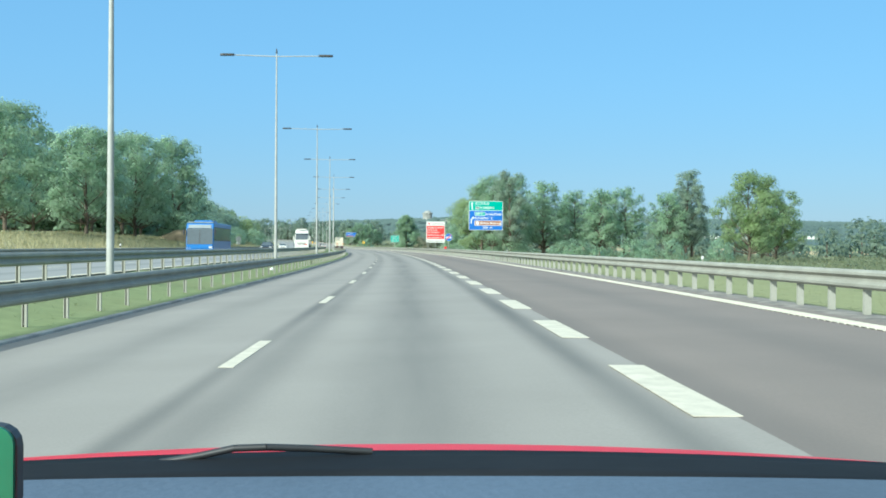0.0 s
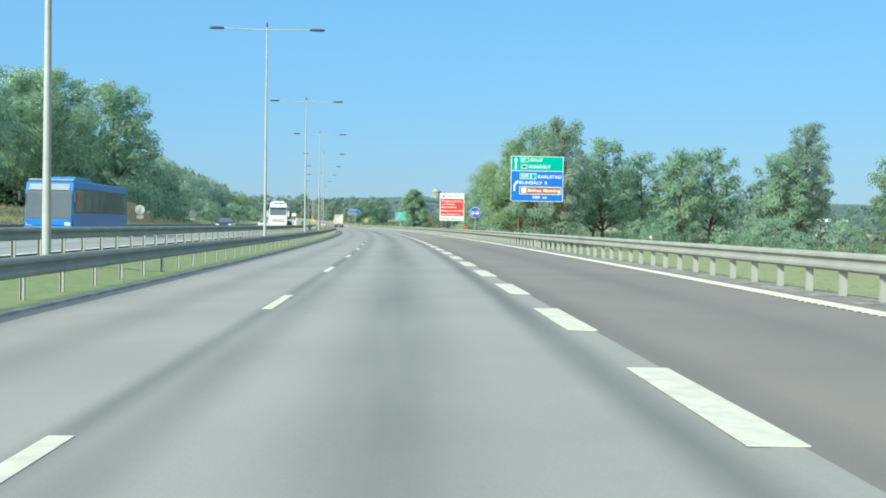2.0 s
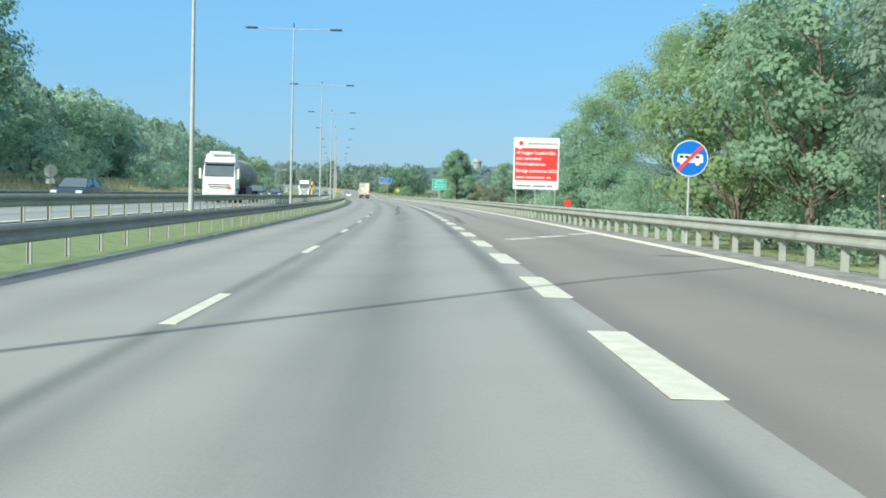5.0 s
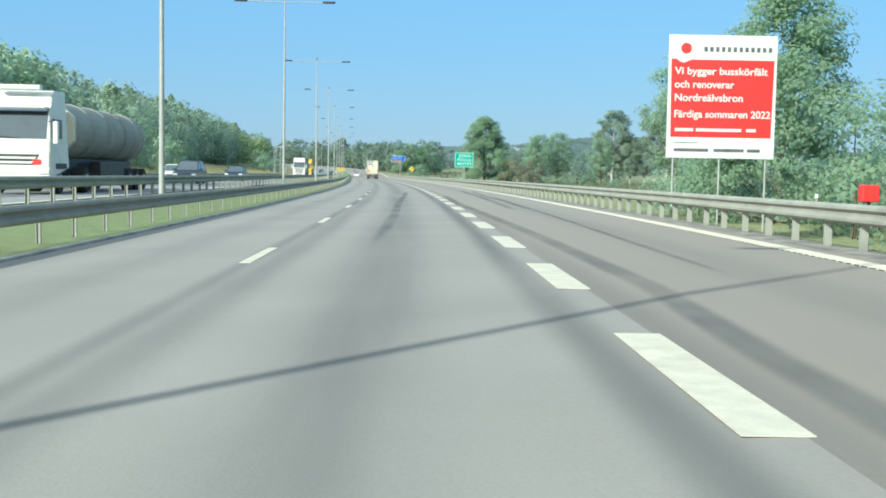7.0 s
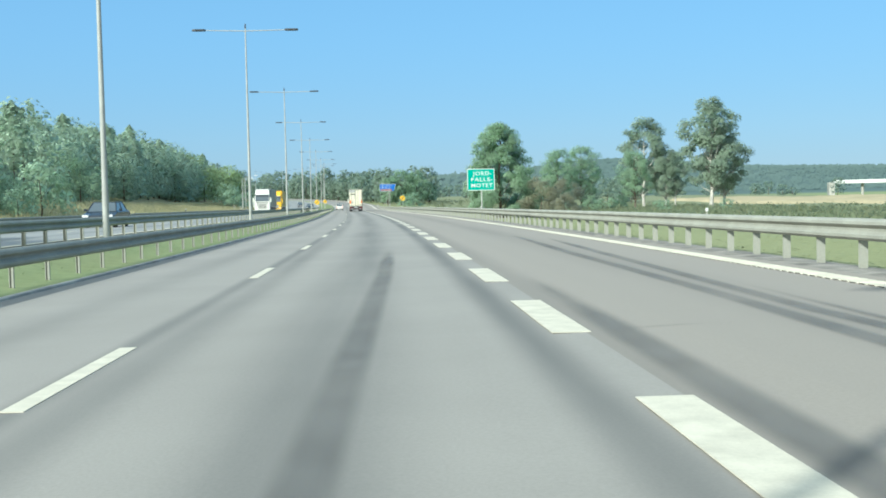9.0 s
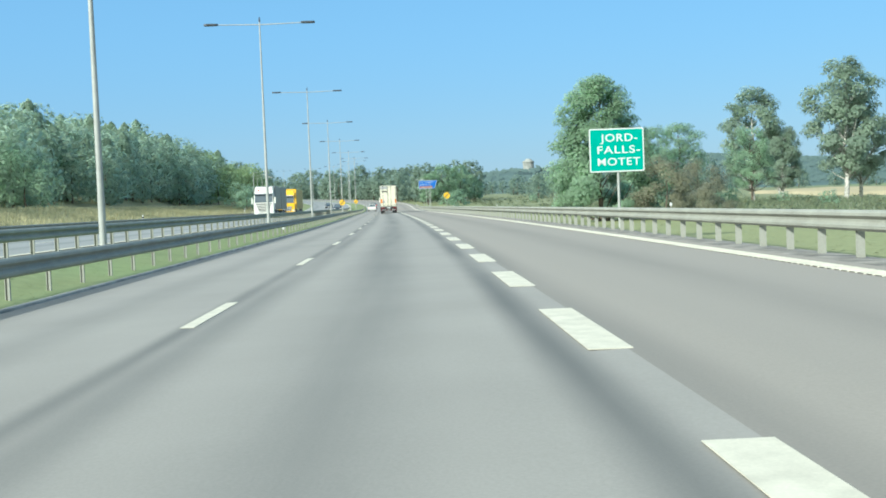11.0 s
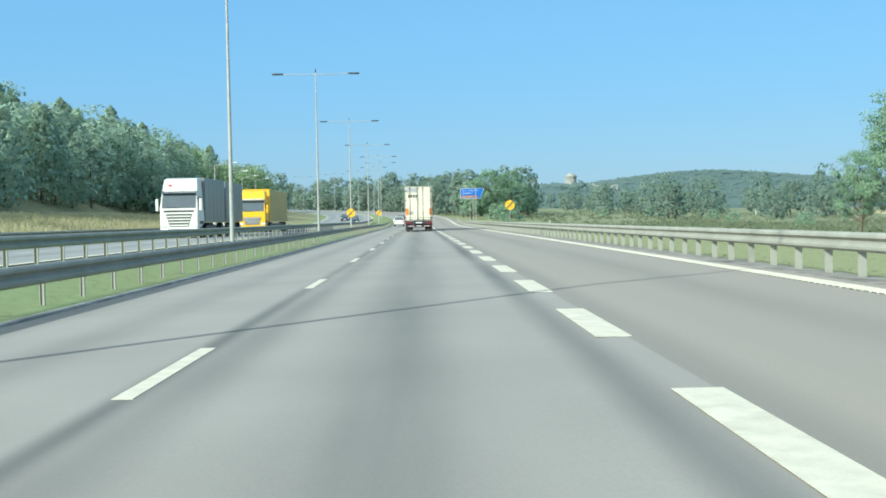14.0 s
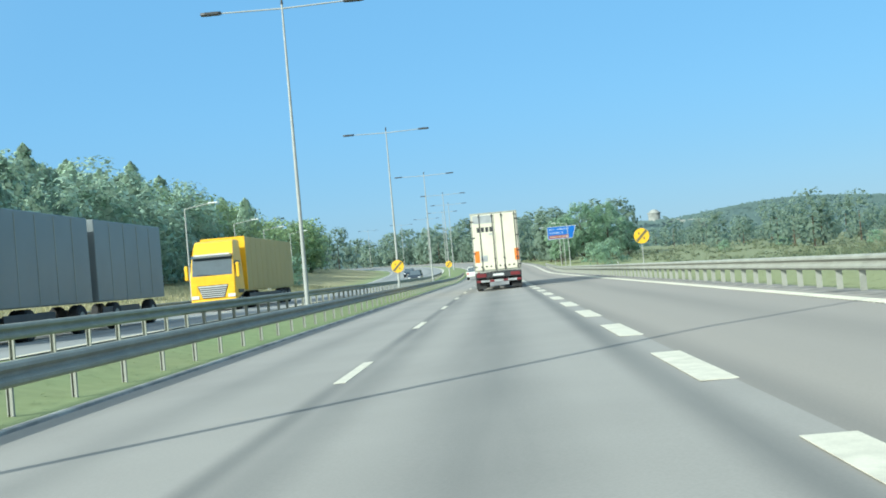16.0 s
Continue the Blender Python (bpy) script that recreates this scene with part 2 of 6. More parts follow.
# ---- mesh tools ----
def link_mesh(name, me, mat, parent=None, label=""):
    if mat is not None and not me.materials:
        me.materials.append(mat)
    ob = new(name, me)
    if parent is not None:
        ob.parent = parent
    if label:
        ob["label"] = label
    return ob


def part(name, bm, mat, parent=None, label="", smooth=False):
    me = bpy.data.meshes.new(name)
    bmesh.ops.recalc_face_normals(bm, faces=bm.faces[:])
    bm.to_mesh(me)
    bm.free()
    if smooth:
        for p in me.polygons:
            p.use_smooth = True
    return link_mesh(name, me, mat, parent, label)


def thing(name, label, category, group="", m=None, kind=""):
    ob = tagged(new(name), label, category, group, kind)
    if m is not None:
        ob.matrix_world = m
    return ob


def box(bm, x0, x1, y0, y1, z0, z1, bevel=0.0, taper=None):
    """A box into bm; taper scales the top face about its middle."""
    vs = [bm.verts.new((x, y, z)) for z in (z0, z1) for y in (y0, y1) for x in (x0, x1)]
    if taper:
        cx, cy = (x0 + x1) / 2, (y0 + y1) / 2
        for v in vs[4:]:
            v.co.x, v.co.y = cx + (v.co.x - cx) * taper[0], cy + (v.co.y - cy) * taper[1]
    fs = [bm.faces.new([vs[i] for i in q]) for q in ((0, 2, 3, 1), (4, 5, 7, 6), (0, 1, 5, 4), (2, 6, 7, 3), (0, 4, 6, 2), (1, 3, 7, 5))]
    if bevel:
        es = list({e for f in fs for e in f.edges})
        bmesh.ops.bevel(bm, geom=es, offset=bevel, segments=2, affect="EDGES", profile=0.5)
    return bm


def boxed(*a, **k):
    return box(bmesh.new(), *a, **k)


def tube(bm, a, b, r0, r1=None, n=10, caps=True):
    """A tapered round bar from a to b."""
    a, b = Vector(a), Vector(b)
    r1 = r0 if r1 is None else r1
    q = (b - a).to_track_quat("Z", "Y")
    rings = []
    for c, r in ((a, r0), (b, r1)):
        rings.append([bm.verts.new(c + q @ Vector((r * math.cos(k * math.tau / n), r * math.sin(k * math.tau / n), 0))) for k in range(n)])
    for k in range(n):
        f = bm.faces.new((rings[0][k], rings[0][(k + 1) % n], rings[1][(k + 1) % n], rings[1][k]))
        f.smooth = True
    if caps:
        for f in (bm.faces.new(rings[0][::-1]), bm.faces.new(rings[1])):
            for e in f.edges:
                e.smooth = False
    return bm


def extrude_outline(bm, pts, axis, d0, d1, bevel=0.0):
    """A prism: pts in the plane across axis (0: y,z; 1: x,z; 2: x,y), from d0 to d1."""
    def put(p, d):
        c = list(p)
        c.insert(axis, d)
        return bm.verts.new(c)
    r0, r1 = [put(p, d0) for p in pts], [put(p, d1) for p in pts]
    n = len(pts)
    fs = [bm.faces.new(r0), bm.faces.new(r1[::-1])]
    fs += [bm.faces.new((r0[i], r1[i], r1[(i + 1) % n], r0[(i + 1) % n])) for i in range(n)]
    if bevel:
        bmesh.ops.bevel(bm, geom=list({e for f in fs for e in f.edges}), offset=bevel, segments=2, affect="EDGES", profile=0.5)
    return bm


def grid_mesh(name, P, uv=None, smooth=True):
    """A mesh from a grid of places P (rows, columns, 3), with lane coordinates as its UV map."""
    r, c = P.shape[:2]
    me = bpy.data.meshes.new(name)
    i = np.arange(r * c).reshape(r, c)
    F = np.stack([i[:-1, :-1], i[:-1, 1:], i[1:, 1:], i[1:, :-1]], -1).reshape(-1, 4)
    me.vertices.add(r * c)
    me.vertices.foreach_set("co", P.reshape(-1))
    me.loops.add(F.size)
    me.loops.foreach_set("vertex_index", F.reshape(-1).astype(np.int32))
    me.polygons.add(len(F))
    me.polygons.foreach_set("loop_start", np.arange(0, F.size, 4, dtype=np.int32))
    me.polygons.foreach_set("use_smooth", np.full(len(F), smooth))
    me.update(calc_edges=True)
    if uv is not None:
        me.uv_layers.new(name="lane").data.foreach_set("uv", uv.reshape(-1, 2)[F.reshape(-1)].reshape(-1))
    me.validate()
    return me


def sweep(name, prof, s0, s1, step, mat, smooth=False):
    """A profile of (x, z) carried along the road from s0 to s1."""
    prof = np.array(prof, float)
    s = np.linspace(s0, s1, max(2, int(round((s1 - s0) / step)) + 1))
    X, S = np.meshgrid(prof[:, 0], s)
    Z = np.broadcast_to(prof[:, 1], X.shape)
    me = grid_mesh(name, world_of(X, S, Z), np.stack([X, S], -1), smooth)
    me.materials.append(mat)
    return me


def quad_mesh(name, Q, mat, N=None):
    """One mesh of loose quads Q (n, 4, 3), shaded by the ways N (n, 3) if given."""
    n = len(Q)
    me = bpy.data.meshes.new(name)
    me.vertices.add(4 * n)
    me.vertices.foreach_set("co", np.ascontiguousarray(Q, dtype=np.float32).reshape(-1))
    me.loops.add(4 * n)
    me.loops.foreach_set("vertex_index", np.arange(4 * n, dtype=np.int32))
    me.polygons.add(n)
    me.polygons.foreach_set("loop_start", np.arange(0, 4 * n, 4, dtype=np.int32))
    me.update(calc_edges=True)
    me.materials.append(mat)
    if N is not None:
        N = N / (np.linalg.norm(N, axis=1, keepdims=True) + 1e-9)
        me.normals_split_custom_set_from_vertices(np.repeat(N, 4, 0).astype(np.float32))
    return me


def leaves(rng, P, N, size, flat=0.5):
    """Leaf quads at P, roughly facing N."""
    n = len(P)
    N = N + rng.normal(0, flat, (n, 3))
    N /= np.linalg.norm(N, axis=1, keepdims=True) + 1e-9
    A = np.cross(N, rng.normal(0, 1, (n, 3)))
    A /= np.linalg.norm(A, axis=1, keepdims=True) + 1e-9
    B = np.cross(N, A)
    w = size * rng.uniform(0.6, 1.3, (n, 1))
    l = w * rng.uniform(0.5, 0.9, (n, 1))
    return np.stack([P - A * w, P - B * l + N * w * 0.15, P + A * w, P + B * l + N * w * 0.1], 1)


# ---- ground ----
def smooth01(v):
    v = np.clip(v, 0, 1)
    return v * v * (3 - 2 * v)


def relief(x, s):
    """Height of the open ground at the lateral place x and way s."""
    x, s = np.asarray(x, float), np.asarray(s, float)
    z = np.interp(x, (-60, -42, -30, -24, -21.6, -9.7, -8.0, -6.1, -5.42, -5.36, 7.0, 8.2, 11.2, 14, 40, 250),
                  (2.6, 2.6, 1.2, 0.25, 0.16, 0.16, 0.24, 0.04, 0.015, -0.09, -0.06, -0.06, -0.7, -0.8, -0.6, -1.5))
    rear = smooth01((s - 350) / 110)
    slope = (1 - rear) * 20 * smooth01((-x - 52) / 100) + rear * np.interp(x, (-200, -150, -125, -100, -82, -68, -55, -46), (33.5, 30.5, 24.5, 14.2, 8.3, 5.9, 4.3, 0))
    hill = slope * smooth01((s - 110) / 120) * smooth01((660 - s) / 120) * (1 - 0.3 * smooth01((-x - 80) / 40) * smooth01((s - 470) / 70))
    far = 12 * smooth01((-x - 60) / 120)
    wave = 0.25 * np.sin(x * 0.13 + s * 0.05) * np.sin(s * 0.09 - x * 0.03) * smooth01((np.abs(x) - 24) / 20)
    return z + np.maximum(hill, far) + wave


HILLS = ((330, 2900, 330, 380, 84), (820, 3000, 420, 420, 54), (1500, 2900, 600, 500, 62), (-150, 2600, 350, 420, 56), (25, 1740, 130, 130, 41),
                              (-700, 1700, 420, 520, 80), (-1400, 900, 500, 900, 90), (2300, 2200, 600, 900, 90), (-600, 900, 200, 260, 45))


def country(x, y):
    """Height of the far country at a place in the world."""
    z = np.full(np.shape(x), -3.0)
    for hx, hy, wx, wy, h in HILLS:
        z = z + h * np.exp(-((x - hx) / wx) ** 2 - ((y - hy) / wy) ** 2)
    return z


def ground():
    xs = np.concatenate([[-420, -380, -340, -305, -275, -250, -220, -190, -165, -140, -120, -100, -85, -72, -62, -54, -47, -42, -38, -34, -30, -27, -24.5, -23, -21.9, -21.0],
                         [-10.2, -9.6, -9, -8.2, -7.4, -6.7, -6.2, -5.8, -5.42, -5.36, 6.6, 7.0, 7.6, 8.2, 9.4, 11, 12.2, 13.5, 16, 20, 26, 34, 45, 60, 80, 110, 150, 200, 250, 290, 330]])
    s = np.concatenate([np.arange(-180, -30, 10), np.arange(-30, 520, 4), np.arange(520, 1001, 8)])
    X, S = np.meshgrid(xs, s)
    jit = np.random.default_rng(3).normal(0, 0.03, X.shape) * ((X < -7.3) | (X > 8.3))
    P = world_of(X, S, relief(X, S) + jit)
    # its rim runs out into the far country
    rim = np.clip(smooth01((-X - 250) / 160) + smooth01((X - 230) / 95) + smooth01((-110 - S) / 65) + smooth01((S - 915) / 75), 0, 1)
    P[..., 2] += rim * (country(P[..., 0], P[..., 1]) - 0.4 - P[..., 2])
    near = grid_mesh("near", P, np.stack([X, S], -1))
    # far country: gently rising wooded hills that close the horizon
    gx = np.concatenate([np.linspace(-3600, -500, 32), np.linspace(-450, 450, 37), np.linspace(500, 3600, 32)])
    gy = np.concatenate([np.linspace(-1500, -300, 9), np.linspace(-250, 1000, 36), np.linspace(1060, 4300, 54)])
    GX, GY = np.meshgrid(gx, gy)
    Z = country(GX, GY)
    Z += np.random.default_rng(8).normal(0, 0.6, Z.shape) * (Z > 8)
    far = grid_mesh("far", np.stack([GX, GY, Z], -1))
    bm = bmesh.new()
    bm.from_mesh(near)
    bm.from_mesh(far)
    me = bpy.data.meshes.new("ground")
    bm.to_mesh(me)
    bm.free()
    for p in me.polygons:
        p.use_smooth = True
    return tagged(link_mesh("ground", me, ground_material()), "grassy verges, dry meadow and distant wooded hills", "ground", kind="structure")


def ground_material():
    """Green grass by the road, dry meadow beyond, haze-tinted blue-green woods on the hills."""
    m = material("meadow and woods", (0.19, 0.232, 0.112), 0.95, vary=0.12, scale=0.12, fine=2.5, second=(0.215, 0.235, 0.12), bump=0.3, spec=0.1)
    t = m.node_tree
    b, hsv = t.nodes["Principled BSDF"], t.nodes["Hue/Saturation/Value"]
    co, sep = t.nodes["Texture Coordinate"], t.nodes.new("ShaderNodeSeparateXYZ")
    t.links.new(co.outputs["Object"], sep.inputs[0])
    uvn, usep, dry, dmix = t.nodes.new("ShaderNodeUVMap"), t.nodes.new("ShaderNodeSeparateXYZ"), t.nodes.new("ShaderNodeMapRange"), t.nodes.new("ShaderNodeMix")
    uvn.uv_map = "lane"
    t.links.new(uvn.outputs[0], usep.inputs[0])
    t.links.new(usep.outputs[0], dry.inputs[0])
    dry.inputs[1].default_value, dry.inputs[2].default_value = -22.0, -26.0
    dmix.data_type = "RGBA"
    dmix.inputs[7].default_value = (0.295, 0.27, 0.155, 1)
    t.links.new(dry.outputs[0], dmix.inputs[0])
    t.links.new(t.nodes["Mix"].outputs[2], dmix.inputs[6])
    t.links.new(dmix.outputs[2], hsv.inputs["Color"])
    verge, vmix = t.nodes.new("ShaderNodeMapRange"), t.nodes.new("ShaderNodeMix")
    verge.inputs[1].default_value, verge.inputs[2].default_value = 6.0, 8.0
    vmix.data_type = "RGBA"
    vmix.inputs[7].default_value = (0.24, 0.252, 0.13, 1)
    t.links.new(usep.outputs[0], verge.inputs[0])
    t.links.new(verge.outputs[0], vmix.inputs[0])
    t.links.new(dmix.outputs[2], vmix.inputs[6])
    rough_, rmix = t.nodes.new("ShaderNodeMapRange"), t.nodes.new("ShaderNodeMix")
    rough_.inputs[1].default_value, rough_.inputs[2].default_value = 18.0, 30.0
    rmix.data_type = "RGBA"
    rmix.inputs[7].default_value = (0.20, 0.215, 0.125, 1)
    t.links.new(usep.outputs[0], rough_.inputs[0])
    t.links.new(rough_.outputs[0], rmix.inputs[0])
    t.links.new(vmix.outputs[2], rmix.inputs[6])
    t.links.new(rmix.outputs[2], hsv.inputs["Color"])
    wood = t.nodes.new("ShaderNodeTexNoise")
    wood.inputs["Scale"].default_value, wood.inputs["Detail"].default_value = 0.04, 8
    t.links.new(co.outputs["Object"], wood.inputs["Vector"])
    # wooded ground takes the same colour with the haze painted in
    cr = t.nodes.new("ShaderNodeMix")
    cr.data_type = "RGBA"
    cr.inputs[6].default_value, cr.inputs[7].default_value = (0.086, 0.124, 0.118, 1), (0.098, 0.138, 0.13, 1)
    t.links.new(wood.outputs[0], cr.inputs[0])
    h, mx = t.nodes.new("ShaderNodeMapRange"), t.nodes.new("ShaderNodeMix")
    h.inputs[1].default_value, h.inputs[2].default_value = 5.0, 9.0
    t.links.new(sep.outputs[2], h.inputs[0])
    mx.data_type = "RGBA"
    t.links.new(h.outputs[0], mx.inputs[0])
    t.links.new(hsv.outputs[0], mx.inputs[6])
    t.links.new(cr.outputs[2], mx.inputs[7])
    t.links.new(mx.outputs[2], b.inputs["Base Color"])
    return m


ground()

# ---- carriageways ----
S0, S1 = -60, 900
road = tagged(link_mesh("road", sweep("road", [(-5.32, -0.3), (-5.28, 0.0), (-3.0, 0.0), (-1.0, 0.0), (0.5, 0.0), (2.12, 0.0)], S0, S1, 5, M["asphalt"]), None),
              "worn pale grey asphalt motorway lanes with dark wheel tracks", "road", kind="structure")
bus_lane = tagged(link_mesh("road_bus_lane", sweep("road_bus_lane", [(2.12, 0.0), (3.0, 0.0), (4.5, 0.0), (6.0, 0.0), (6.9, 0.0), (6.95, -0.3)], S0, S1, 5, M["asphalt_bus"]), None),
                  "brownish smoother asphalt lane beside the edge line", "road", kind="structure")
tagged(link_mesh("road_opposite", sweep("road_opposite", [(-21.5, -0.2), (-21.4, 0.22), (-17.7, 0.22), (-14.2, 0.22), (-10.0, 0.22), (-9.9, -0.2)], S0, S1, 5, M["asphalt_far"]), None),
       "pale grey asphalt carriageway of the oncoming traffic", "road", kind="structure")
tagged(link_mesh("shoulder_gravel", sweep("shoulder_gravel", [(6.91, -0.02), (7.3, -0.01), (7.85, -0.03), (8.2, -0.12)], S0, S1, 5, M["gravel"]), None),
       "grey gravel strip under the guard rail", "shoulder", kind="structure")
tagged(link_mesh("kerb_median", sweep("kerb_median", [(-5.425, -0.05), (-5.42, 0.035), (-5.405, 0.042), (-5.275, 0.042), (-5.258, 0.034), (-5.25, -0.05)], S0, S1, 4, M["kerb"]), None),
       "low pale concrete kerb along the median grass", "kerb", kind="structure")


def stripe_mesh(w, l):
    bm = boxed(-w / 2, w / 2, 0, l, 0.002, 0.007)
    me = bpy.data.meshes.new("lane_dash")
    bm.to_mesh(me)
    bm.free()
    me.materials.append(M["paint"])
    return me


def lane_dashes(parent, x, first, period, count, mesh, z=0.0):
    for k in range(count):
        ob = link_mesh("lane_dash", mesh, None, parent)
        ob.matrix_world = stand(x, first + k * period, z)


lane_dashes(road, -1.8325, 10.62 - 36, 12.0, 62, stripe_mesh(0.15, 2.95))
lane_dashes(bus_lane, 1.8325 + 0.165, 0.92 - 24, 6.0, 108, stripe_mesh(0.33, 3.0), 0.001)
link_mesh("edge_line", sweep("edge_line", [(-5.2, 0.004), (-5.04, 0.004)], 470, S1, 5, M["paint"]), None, road)


# edge line of raised cross bars
def rumble_bars(x0, x1, s0, s1, pitch, length, name):
    s = np.arange(s0, s1, pitch)
    rows = []
    for ds, z in ((0.0, 0.002), (0.012, 0.013), (length - 0.012, 0.013), (length, 0.002)):
        rows.append(np.stack([world_of(np.full(len(s), x), s + ds, z) for x in (x0, x1)], 1))
    Q = [np.stack([a[:, 0], a[:, 1], b[:, 1], b[:, 0]], 1) for a, b in zip(rows, rows[1:])]
    return quad_mesh(name, np.concatenate(Q), M["paint"])


link_mesh("edge_line", sweep("edge_line", [(6.18, 0.003), (6.52, 0.003)], S0, S1, 5, M["paint"]), None, bus_lane)
link_mesh("edge_line_bars", rumble_bars(6.16, 6.54, -10, 520, 0.25, 0.2, "edge_line_bars"), None, bus_lane)["kind"] = "stuff"

for x_, half_w in ((-10.1, 0.17), (-21.0, 0.1)):
    link_mesh("edge_line", sweep("edge_line", [(x_ - half_w, 0.224), (x_ + half_w, 0.224)], S0, S1, 5, M["paint"]), None, bpy.data.objects["road_opposite"])
far_dash = stripe_mesh(0.15, 3.0)
for x_ in (-14.2, -17.7):
    lane_dashes(bpy.data.objects["road_opposite"], x_, -30, 12.0, 50, far_dash, 0.221)


# ---- guard rails ----
def w_beam(length):
    """A pressed steel W profile along y, its face towards +x."""
    prof = [(0.0, -0.165), (0.035, -0.155), (0.075, -0.12), (0.08, -0.075), (0.045, -0.045), (0.01, -0.018), (0.01, 0.018), (0.045, 0.045), (0.08, 0.075), (0.075, 0.12), (0.035, 0.155), (0.0, 0.165)]
    back = [(x - 0.008, z * 0.985) for x, z in prof[::-1]]
    bm = extrude_outline(bmesh.new(), prof + back, 1, 0.0, length + 0.1)
    me = bpy.data.meshes.new("beam")
    bmesh.ops.recalc_face_normals(bm, faces=bm.faces[:])
    bm.to_mesh(me)
    bm.free()
    me.materials.append(M["steel"])
    return me


def channel_post(top, w=0.12, d=0.07):
    """A bent sheet post of U section, its back towards -y."""
    t = 0.008
    o = [(-w / 2, 0), (w / 2, 0), (w / 2, d), (w / 2 - t, d), (w / 2 - t, t), (-w / 2 + t, t), (-w / 2 + t, d), (-w / 2, d)]
    bm = extrude_outline(bmesh.new(), o, 2, -0.45, top)
    me = bpy.data.meshes.new("post")
    bmesh.ops.recalc_face_normals(bm, faces=bm.faces[:])
    bm.to_mesh(me)
    bm.free()
    me.materials.append(M["steel"])
    return me


def lipped_post(top, w=0.08, d=0.05):
    """A cold-formed post open towards -y, with one narrow and one wide lip."""
    t = 0.007
    o = [(-w / 2, 0), (-w / 2 + 0.014, 0), (-w / 2 + 0.014, t), (-w / 2 + t, t), (-w / 2 + t, d - t), (w / 2 - t, d - t), (w / 2 - t, t), (w / 2 - 0.04, t), (w / 2 - 0.04, 0), (w / 2, 0), (w / 2, d), (-w / 2, d)]
    bm = extrude_outline(bmesh.new(), o, 2, -0.45, top)
    me = bpy.data.meshes.new("post")
    bmesh.ops.recalc_face_normals(bm, faces=bm.faces[:])
    bm.to_mesh(me)
    bm.free()
    me.materials.append(M["steel"])
    return me


BEAM = w_beam(4.0)


def guard_rail(x, s0, s1, z, face, post_x, posts, post_w, label, post_step=2.0, first=0.6):
    """face +1: the beam's front looks to +x, -1: to -x."""
    ob = thing("guard_rail", label, "guard rail", "guard rails along the motorway")
    k = 0
    s = s0
    while s < s1:
        b = link_mesh("beam", BEAM, None, ob)
        m = stand(x, s if face > 0 else s + 4.0, z + 0.565)
        b.matrix_world = m if face > 0 else m @ Matrix.Rotation(math.pi, 4, "Z")
        s += 4.0
    s = s0 + first
    while s < s1:
        p = link_mesh("post", posts, None, ob)
        wob = (math.sin(s * 1.7) * 0.008, math.sin(s * 2.3) * 0.6)
        p.matrix_world = stand(post_x + wob[0], s, z, wob[1])
        s += post_step
    return ob


guard_rail(7.50, -40, 520, 0.0, -1, 7.60, channel_post(0.70, 0.12), 0.12, "galvanised steel guard rail on wide sheet posts beside the gravel strip", 1.517, 1.371)
guard_rail(-5.84, -40, 520, 0.0, 1, -5.92, lipped_post(0.68), 0.05, "galvanised steel guard rail on thin posts in the median grass")
guard_rail(-9.5, -40, 520, 0.22, 1, -9.6, lipped_post(0.60, 0.11), 0.05, "galvanised steel guard rail along the far edge of the median")
guard_rail(-22.3, -40, 436, 0.15, 1, -22.4, channel_post(0.68, 0.08), 0.05, "galvanised steel guard rail beyond the oncoming carriageway")


# ---- lighting columns ----
def twin_lamp():
    ob = thing("street_lamp", "tall grey steel twin-arm street lamp in the median", "street lamp", "street lamps in the median")
    bm = tube(bmesh.new(), (0, 0, -0.6), (0, 0, 1.6), 0.105, 0.10, 14)
    tube(bm, (0, 0, 1.6), (0, 0, 13.1), 0.095, 0.04, 14)
    part("pole", bm, M["pole"], ob)
    bm = boxed(-0.06, 0.06, 0.10, 0.13, 0.55, 1.15, 0.004)
    part("service_door", bm, M["steel"], ob)
    part("top_cap", tube(bmesh.new(), (0, 0, 13.1), (0, 0, 13.4), 0.06, 0.035, 10), M["dark"], ob)
    for sx in (-1, 1):
        part("arm", tube(bmesh.new(), (0, 0, 12.92), (sx * 2.75, 0, 12.98), 0.035, 0.03, 8), M["pole"], ob)
        o = [(sx * 2.65, -0.08), (sx * 2.75, -0.15), (sx * 3.35, -0.17), (sx * 3.55, -0.10), (sx * 3.55, 0.10), (sx * 3.35, 0.17), (sx * 2.75, 0.15), (sx * 2.65, 0.08)]
        part("lantern", extrude_outline(bmesh.new(), o if sx > 0 else o[::-1], 2, 12.93, 13.05, 0.02), M["dark"], ob, "flat dark grey lantern")
    return ob


LAMP = twin_lamp()
lamp_ways = [-11, 29.0, 68.2, 110.8, 150.0, 189.0, 229.4, 269.7, 309.0, 350.0, 391.0, 433.0, 474, 515, 556, 597, 638, 680, 722]
for s in lamp_ways[1:]:
    copy_thing(LAMP, stand(-8.0, s, 0.25))
LAMP.matrix_world = stand(-8.0, lamp_ways[0], 0.25)


def single_lamp(h=7.5, reach=1.9):
    ob = thing("slip_road_lamp", "grey single-arm street lamp beside the slip road", "street lamp", "single-arm lamps of the slip road")
    part("pole", tube(bmesh.new(), (0, 0, -0.6), (0, 0, h), 0.085, 0.045, 10), M["pole"], ob)
    part("arm", tube(bmesh.new(), (0, 0, h - 0.05), (reach, 0, h + 0.25), 0.035, 0.03, 8), M["pole"], ob)
    part("lantern", boxed(reach - 0.1, reach + 0.65, -0.14, 0.14, h + 0.2, h + 0.31, 0.03), M["sign_white"], ob, "pale flat lantern")
    return ob


SLIP = single_lamp()
slip_places = [(-22.6, 424), (-26, 452), (-28, 474), (-30, 500), (11.5, 520), (13, 565)]
